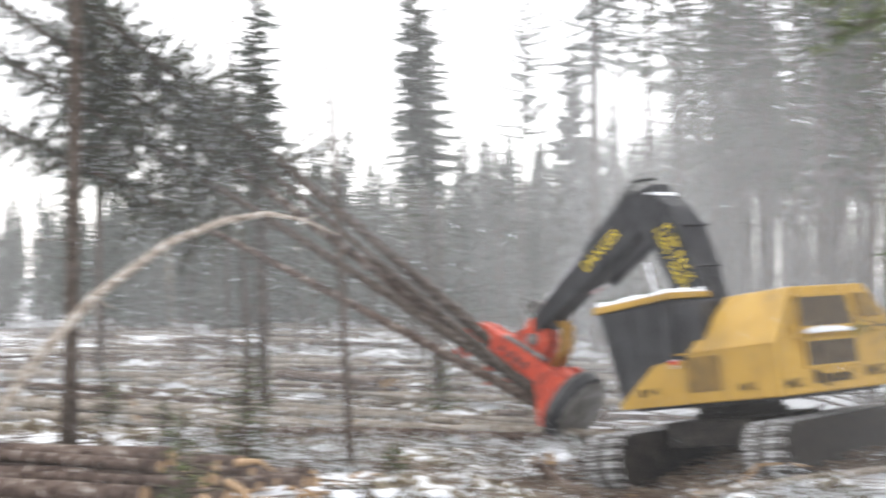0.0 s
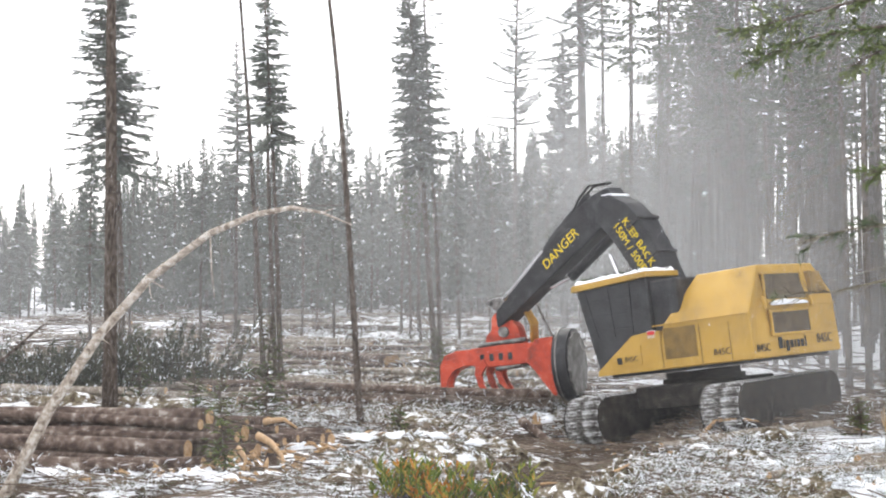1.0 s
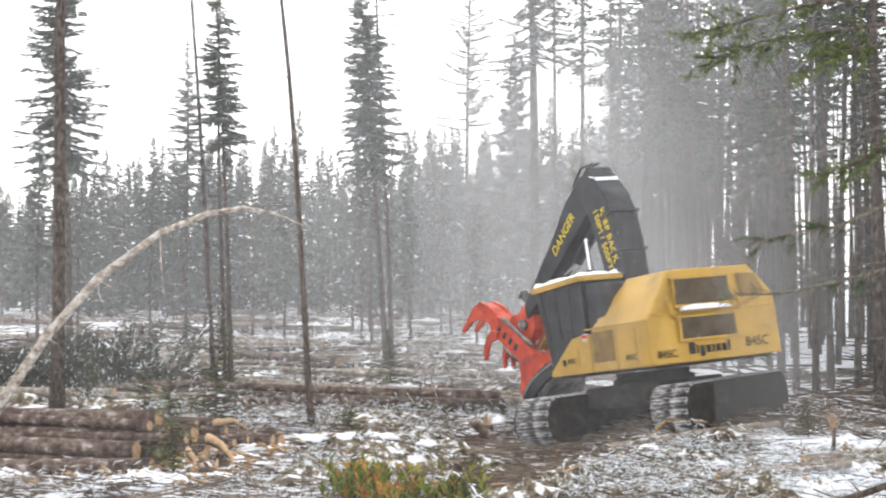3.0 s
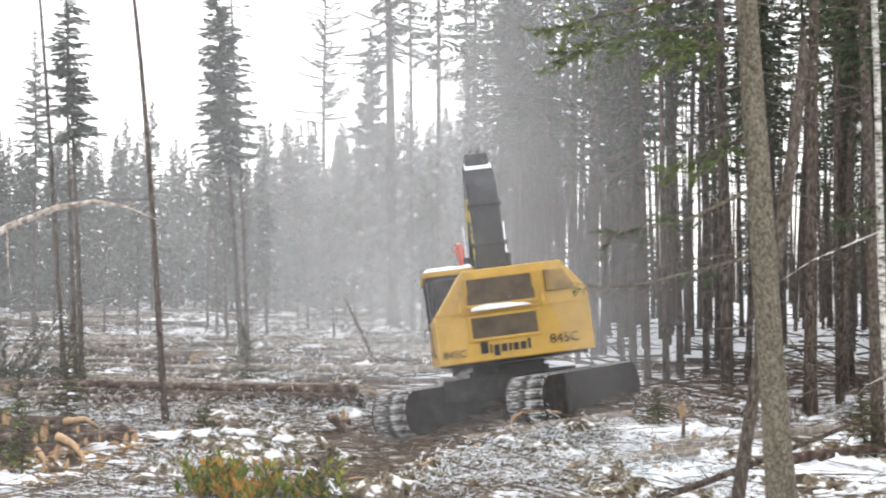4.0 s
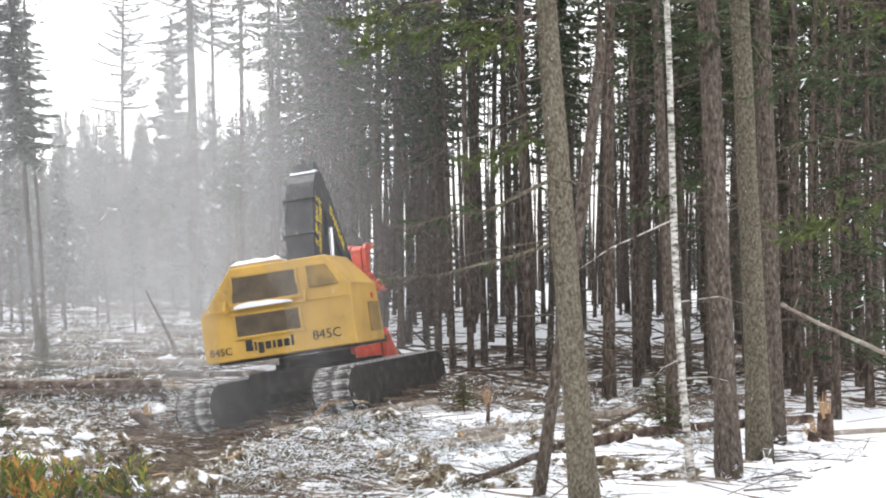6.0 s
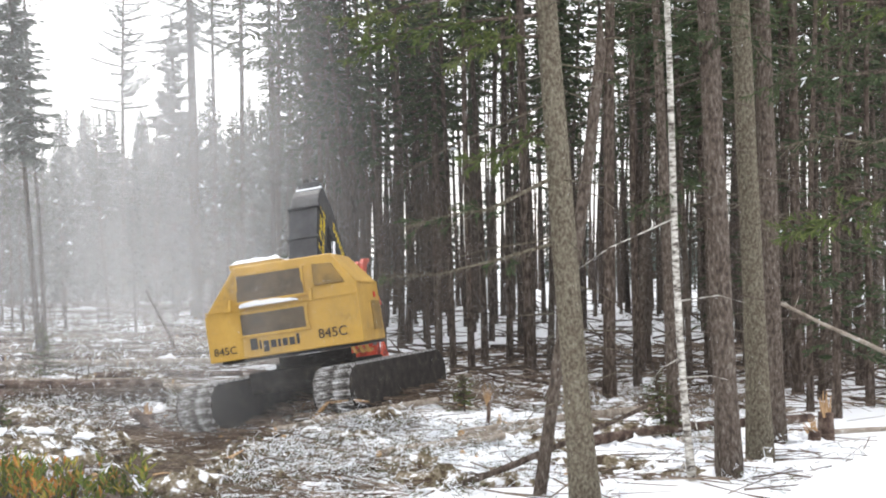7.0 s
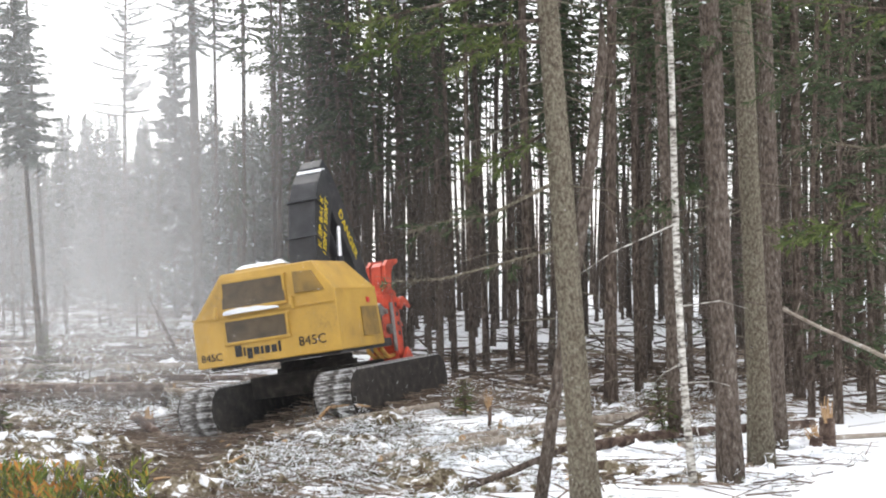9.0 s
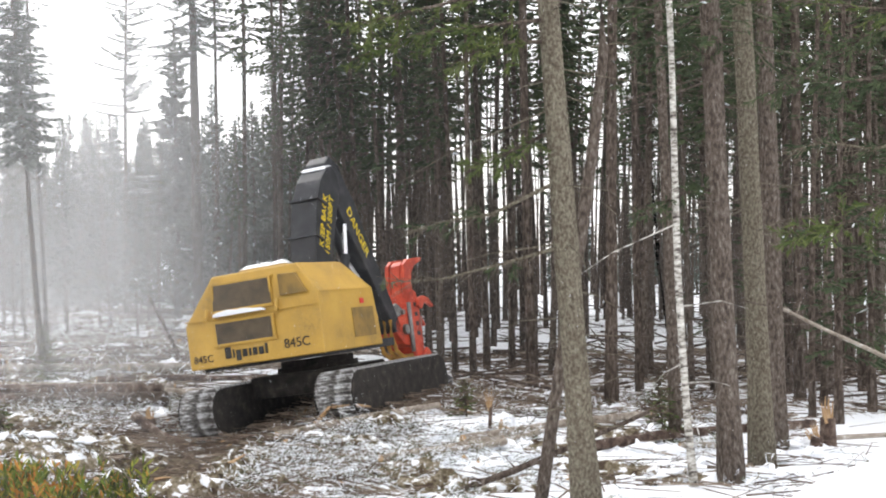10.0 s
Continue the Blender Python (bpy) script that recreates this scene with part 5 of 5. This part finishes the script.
for k, (x, y) in enumerate([(-5.4, 16.8), (-5.1, 16.5), (-4.8, 16.7), (-4.2, 17.1)]):
    leafy_shrub(x, y, 700 + k)
b = bough([(-5.74, 15.81, 0.96), (-5.17, 16.00, 1.02), (-4.71, 16.10, 0.98), (-4.27, 16.22, 0.89), (-3.89, 16.31, 0.56), (-3.5, 16.35, 0.02)], 720, BRUSH, 0.1)
tagged(b, "bent twiggy branch carrying lumps of snow", "branch")
for k, (x, y, z) in enumerate([(-5.26, 15.95, 1.03), (-4.78, 16.09, 1.02), (-4.31, 16.20, 0.94), (-4.45, 16.18, 0.75), (-5.65, 15.81, 1.00)]):
    bm = bmesh.new()
    bmesh.ops.create_icosphere(bm, subdivisions=2, radius=0.07)
    for v in bm.verts:
        v.co *= 1 + 0.9 * noise.noise(v.co * 26 + Vector((k, 0, 0)))
        v.co.x *= 1.9
        v.co.z *= 0.6
    o = part("snow_lump", bm, SNOW, b, smooth=True)
    o.location = (x, y, z)


def slash():
    """Twigs and broken branches all over the cut ground."""
    rng = random.Random(21)
    tw, br = [[], []], [[], []]
    for k in range(24000):
        u = rng.random()
        if u < 0.45:
            x, y = rng.uniform(-13, 6.5), rng.uniform(16, 31)
        elif u < 0.85:
            x, y = rng.uniform(-30, -3), rng.uniform(26, 60)
            if rng.random() < 0.45:
                x, y = x * 1.5, y * 1.45
        else:
            x, y = rng.uniform(0, 13), rng.uniform(22, 44)
            if rng.random() < 0.5:
                continue
        if x > -0.5 and y < 25 and rng.random() < 0.86 or x < -7.9 and 17.4 < y < 23.4:
            continue
        if math.hypot((x + 4.1) / 1.0, (y - 20.8) / 3.2) < 1 and rng.random() < 0.7:
            continue
        a, ln = rng.random() * 6.28 if rng.random() < 0.5 else rng.gauss(0, 0.35), rng.uniform(0.2, 1.3) * (1 if y < 32 else 1.9)
        z = height(x, y) + rng.uniform(0.0, 0.16)
        d = Vector((math.cos(a), math.sin(a), rng.gauss(0, 0.13))) * ln
        p = Vector((x, y, z))
        r = rng.uniform(0.005, 0.016) * (1 if y < 32 else 1.7)
        merge(tw, pipe([p - d / 2, p + d / 2], [r, r * 0.5], 3, cap=False))
    tagged(new("slash", sheet("slash", *tw, TWIG)), "twigs and broken branches strewn over the cut ground", "slash", kind="stuff")
    for k in range(2420):
        if k >= 2300:
            x, y = rng.uniform(-3.2, 1.6), rng.uniform(17.6, 23.6)
        elif rng.random() < 0.62:
            x, y = rng.uniform(-13, 6), rng.uniform(16.3, 30)
        else:
            x, y = rng.uniform(-24, -4), rng.uniform(27, 62)
        if x < -7.8 and 17.2 < y < 23.6 or k < 2300 and x > -0.5 and rng.random() < 0.6 or math.hypot((x + 4.1) / 1.1, (y - 20.8) / 3.4) < 1:
            continue
        if math.hypot((x + 2.45) / 2.6, (y - 26.7) / 2.8) < 1 or math.hypot((x + 4.2) / 1.9, (y - 24.0) / 2.4) < 1 or k < 2300 and x > -2.2 and y < 24.5 and rng.random() < 0.6:
            continue
        R = rng.uniform(0.15, 0.5) * (1 if y < 34 else 1.5)
        H = R * rng.uniform(0.6, 1.3)
        z0 = height(x, y)
        for j in range(84 if y < 34 else 30):
            p = Vector((x + rng.gauss(0, R * 0.5), y + rng.gauss(0, R * 0.5), z0 + abs(rng.gauss(0, H * 0.35))))
            e = Vector((rng.gauss(0, 1), rng.gauss(0, 1), rng.gauss(0.2, 0.5))).normalized()
            spray(br, p, e, rng.uniform(0.05, 0.18) * (1 if y < 34 else 1.8), 0.0065 * (1 if y < 34 else 2.6), rng)
    tagged(new("brush", sheet("brush", *br, BRUSH)), "low snowy brush and torn spruce tips on the ground", "brush", kind="stuff")


slash()


def chips():
    """Pale chips and torn slabs of wood by the log butts, one mass."""
    rng = random.Random(77)
    out = [[], []]
    for k in range(220):
        x, y = (rng.gauss(-8.6, 0.9), rng.gauss(19.8, 1.2)) if k < 120 else (rng.uniform(-12, 3), rng.uniform(18, 30))
        a, ln, w = rng.random() * 6.28, rng.uniform(0.06, 0.3), rng.uniform(0.015, 0.05)
        p = Vector((x, y, height(x, y) + rng.uniform(0.02, 0.16)))
        d = Vector((math.cos(a), math.sin(a), rng.gauss(0, 0.3)))
        merge(out, pipe([p, p + d * ln * 0.5 + Vector((0, 0, 0.01)), p + d * ln], [w, w * 0.8, w * 0.3], 4))
    tagged(new("wood_chips", sheet("wood_chips", *out, CUTWOOD)), "pale torn wood chips strewn by the logs", "wood chips", kind="stuff")


chips()


def snow_lumps():
    """Small heaps of snow on the ground, one mass."""
    rng = random.Random(33)
    out = [[], []]
    for k in range(1500):
        if rng.random() < 0.36:
            x, y = rng.uniform(-12, 6), rng.uniform(17, 30)
        else:
            x, y = rng.uniform(-24, -4), rng.uniform(30, 58)
            if rng.random() < 0.4:
                x, y = x * 1.55, y * 1.5
        if math.hypot((x + 4.0) / 1.4, (y - 21) / 4.2) < 1 or math.hypot((x + 2.4) / 2.4, (y - 26.7) / 2.8) < 1 or math.hypot((x + 4.2) / 1.9, (y - 24.0) / 2.4) < 1:
            continue
        R = rng.uniform(0.1, 0.42) * (1 if y < 32 else 1.8)
        H = R * rng.uniform(0.16, 0.42)
        o = len(out[0])
        ph = rng.random() * 50
        for i in range(5):
            e = i / 4 * 1.5708
            for j in range(13):
                a = j / 13 * 6.2832
                w = 1 + 0.9 * noise.noise((math.cos(a) * 1.7 + ph, math.sin(a) * 1.7, i * 0.6))
                out[0].append(Vector((x + R * w * math.cos(e) * math.cos(a), y + R * w * math.cos(e) * math.sin(a), height(x, y) - 0.03 + H * w * math.sin(e))))
        for i in range(4):
            for j in range(13):
                out[1].append((o + i * 13 + j, o + i * 13 + (j + 1) % 13, o + (i + 1) * 13 + (j + 1) % 13, o + (i + 1) * 13 + j))
    tagged(new("snow_heaps", sheet("snow_heaps", *out, SNOW, True)), "small heaps of old snow among the slash", "snow", kind="stuff")


snow_lumps()


def debris():
    """Torn-up heaps of soil, twigs and snow on the cut ground, one mass."""
    rng = random.Random(91)
    out = [[], []]
    for k in range(430):
        x, y = (rng.uniform(-8, 3.5), rng.uniform(17.2, 26)) if k < 250 else (rng.uniform(-24, -5), rng.uniform(26, 56))
        if math.hypot((x + 4.0) / 0.8, (y - 20.5) / 3.4) < 1 or math.hypot((x + 2.4) / 2.5, (y - 26.7) / 2.9) < 1 or x < -7.2 and y < 24 or math.hypot(x + 5.4, (y - 26.6) / 1.6) < 1.6 or math.hypot((x + 4.2) / 1.9, (y - 24.0) / 2.4) < 1 or x > -2.2 and rng.random() < 0.93:
            continue
        far = 1 if y < 26 else 1.9
        R = rng.uniform(0.12, 0.46) * far
        H = R * (rng.uniform(0.4, 0.8) if y < 26 else rng.uniform(0.2, 0.45))
        st = rng.uniform(1.0, 2.0)
        ph, o, nj, ni = rng.random() * 50, len(out[0]), 16, 7
        for i in range(ni):
            e = i / (ni - 1) * 1.5708
            for j in range(nj):
                a = j / nj * 6.2832
                w = 1 + 0.55 * noise.noise((math.cos(a) * 1.2 + ph, math.sin(a) * 1.2, e)) + 0.45 * noise.noise((math.cos(a) * 3.6 + ph, math.sin(a) * 3.6, e * 3))
                out[0].append(Vector((x + st * R * w * math.cos(e) * math.cos(a), y + R * w * math.cos(e) * math.sin(a), height(x, y) - 0.05 + H * w * math.sin(e))))
        for i in range(ni - 1):
            for j in range(nj):
                out[1].append((o + i * nj + j, o + i * nj + (j + 1) % nj, o + (i + 1) * nj + (j + 1) % nj, o + (i + 1) * nj + j))
    tagged(new("debris_heaps", sheet("debris_heaps", *out, DEBRIS, True)), "torn heaps of twigs, soil and snow on the cut ground", "debris", kind="stuff")


debris()


def snow_bank():
    """A smooth bank of snow by the standpoint."""
    vs, n = [], 48
    for j in range(n):
        for i in range(n):
            u, v = i / (n - 1) * 2 - 1, j / (n - 1) * 2 - 1
            x, y = 6.85 + 4.2 * u, 11.9 + 2.2 * v
            h = 1.38 * max(0, 1 - abs(u) ** 8) * max(0, 1 - abs(v) ** 2.4)
            vs.append((x, y, height(x, y) - 0.1 + h * (1 + 0.05 * noise.noise((x * 0.9, y * 0.9, 2)))))
    fs = [(j * n + i, j * n + i + 1, (j + 1) * n + i + 1, (j + 1) * n + i) for j in range(n - 1) for i in range(n - 1)]
    tagged(new("snow_bank", sheet("snow_bank", vs, fs, SNOW, True)), "smooth clean bank of snow", "snow bank", kind="structure")


snow_bank()


# ---- the bunch of trees that the machine lays down ----
FELLED = []
for k in range(5):
    FELLED.append(tree("felled_spruce", 20 - 0.9 * k, 0.15 - 0.012 * k, 90 + k, LOGBARK if k % 2 else BARK_DARK, NEEDLE_MID, "felled spruce with green crown laid on the clearing", base=0.5, radius=1.6, count=170, group="felled bunch", stubs=26, bend=0.15, seg=9, ln=0.17, w=0.021, leafy=3.8))
DROP = [(0.0, 33), (0.1, 32), (0.2, 28.5), (0.3, 25), (0.4, 20.5), (0.5, 15.5), (0.6, 11), (0.7, 7), (0.8, 3.2), (0.9, 1.0), (1.0, 0.0)]


def felled_pose(k, t):
    """Held in the head while it tips over, then lying on the ground."""
    e = next((a[1] + (b[1] - a[1]) * (t - a[0]) / (b[0] - a[0]) for a, b in zip(DROP, DROP[1:]) if a[0] <= t <= b[0]), 0.0)
    s = min(1, e / 25)
    el = radians(e + s * (4, 0, -3, -8, 2)[k])
    az = radians(-84 + (0, 2, -2, -5, 4)[k])
    way = Vector((math.sin(az) * math.cos(el), math.cos(az) * math.cos(el), math.sin(el)))
    grip = MACHINE @ joints(t)["head"] @ Vector((1.25 + 0.12 * (k % 2), (k - 2) * 0.13, -1.15))
    rest = Vector((-5.9 - 0.15 * k, 28.5 + (k - 2) * 0.3, height(-6, 28.5) + 0.24 + 0.14 * (k % 2)))
    f = max(0.0, min(1.0, (t - 0.45) / 0.55))
    f = f * f * (3 - 2 * f)
    p = grip.lerp(rest, f)
    return Matrix.Translation(p) @ way.to_track_quat("Z", "Y").to_matrix().to_4x4() @ pose(0, 0, 0, 0, 0, 70 * k)


# ---- falling snow, and sheets that stand in for haze ----
def flakes(name, count, lo, hi, size, az0, az1, top, seed, fall, dens=None):
    """Drifting flakes between two distances, as one mass of small slips."""
    r = np.random.RandomState(seed)
    az = np.radians(r.uniform(az0, az1, count))
    if dens is not None:
        keep = r.uniform(0, 1, count) < dens(np.degrees(az))
        az = az[keep]
    n = len(az)
    d = r.uniform(lo, hi, n)
    c = np.stack((d * np.sin(az), d * np.cos(az), r.uniform(-1, top, n)), 1)
    s = size * r.uniform(0.5, 1.4, n)[:, None]
    a = r.normal(size=(n, 3)) * np.array((1.0, 0.35, 1.0))
    a /= np.linalg.norm(a, axis=1)[:, None]
    b = np.cross(a, r.normal(size=(n, 3)) * 0.35 + np.array((0.0, 1.0, 0.0)))
    b /= np.linalg.norm(b, axis=1)[:, None]
    co = np.stack((c + a * s * 0.6, c - a * s * 0.3 + b * s * 0.5, c - a * s * 0.3 - b * s * 0.5), 1).reshape(-1, 3)
    me = bpy.data.meshes.new(name)
    me.vertices.add(3 * n)
    me.vertices.foreach_set("co", co.ravel())
    me.loops.add(3 * n)
    me.loops.foreach_set("vertex_index", np.arange(3 * n, dtype=np.int32))
    me.polygons.add(n)
    me.polygons.foreach_set("loop_start", np.arange(0, 3 * n, 3, dtype=np.int32))
    me.update()
    me.materials.append(FLAKE)
    ob = tagged(new(name, me), "fine snow drifting through the air", "snow", kind="stuff")
    ob["fall"] = fall
    return ob


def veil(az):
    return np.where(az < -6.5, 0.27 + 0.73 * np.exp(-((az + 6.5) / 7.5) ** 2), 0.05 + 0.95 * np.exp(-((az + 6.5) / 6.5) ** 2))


def haze_sheet(d, thick, seed, cover=veil, top=18):
    """One translucent sheet standing across the clearing to imitate haze, wavy and thinning out upwards."""
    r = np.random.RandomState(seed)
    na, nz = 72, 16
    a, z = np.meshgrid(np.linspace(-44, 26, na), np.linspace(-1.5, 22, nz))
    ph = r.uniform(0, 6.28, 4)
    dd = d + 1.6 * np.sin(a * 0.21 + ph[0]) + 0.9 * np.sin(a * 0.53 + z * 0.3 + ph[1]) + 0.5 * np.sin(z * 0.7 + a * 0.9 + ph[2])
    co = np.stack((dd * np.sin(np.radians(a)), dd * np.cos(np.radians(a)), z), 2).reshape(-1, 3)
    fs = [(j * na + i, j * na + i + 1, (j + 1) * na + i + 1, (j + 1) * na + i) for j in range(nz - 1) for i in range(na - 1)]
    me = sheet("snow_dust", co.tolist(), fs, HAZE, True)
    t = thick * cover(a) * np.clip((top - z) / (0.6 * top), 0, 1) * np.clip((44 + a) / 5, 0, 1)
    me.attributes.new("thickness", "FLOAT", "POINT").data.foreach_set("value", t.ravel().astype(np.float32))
    return tagged(new("snow_dust", me), "translucent sheet that stands in for snow haze over the clearing", "snow", kind="stuff")


# sheets curved round the standpoint, added to lay haze over the far wood
SNOW_AND_HAZE = [(haze_sheet(d, th, k), Vector((w, 0, 0))) for k, (d, th, w) in enumerate(((31.5, 0.17, -0.58), (38, 0.18, -0.7), (46, 0.15, -0.85), (56, 0.13, -1.0), (70, 0.12, -1.25)))]
# two more haze sheets that drift across machine and forest edge to pale them
SNOW_AND_HAZE += [(haze_sheet(22.8, 0.14, 11, lambda a: np.exp(-((a - 3.5) / 4.6) ** 2), 15), Vector((-0.8, 0, 0.05)))]
SNOW_AND_HAZE += [(haze_sheet(33, 0.12, 12, lambda a: np.exp(-((a - 2.5) / 5.5) ** 2), 18), Vector((-1.0, 0, 0.05)))]
# thin sheet near the standpoint, added to lift dark tones as veiling haze does
SNOW_AND_HAZE += [(haze_sheet(14, 0.028, 13, lambda a: 1 / (1 + np.exp((a - 1) / 2.5)), 18), Vector((-0.35, 0, 0.0)))]
SNOW_AND_HAZE += [(flakes("drifting_snow", 6000, 31, 60, 0.010, -38, 22, 17, 1, 0.25, veil), Vector((-0.1, 0, -0.25))),
            (flakes("falling_snow", 9000, 8, 30, 0.007, -38, 22, 17, 2, 0.9), Vector((-0.25, -0.1, -0.9)))]


# ---- everything that moves ----
def motions():
    times = [i * 0.1 for i in range(101)]
    rows = [(t, joints(t)) for t in times]
    for key, ob in MOVING.items():
        walk(ob, [(t, j[key]) for t, j in rows])
    for k, ob in enumerate(FELLED):
        walk(ob, [(t, felled_pose(k, t)) for t in times[:12]] + [(10.0, felled_pose(k, 1.1))])
    for ob, way in SNOW_AND_HAZE:
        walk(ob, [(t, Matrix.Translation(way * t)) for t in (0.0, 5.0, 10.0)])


motions()
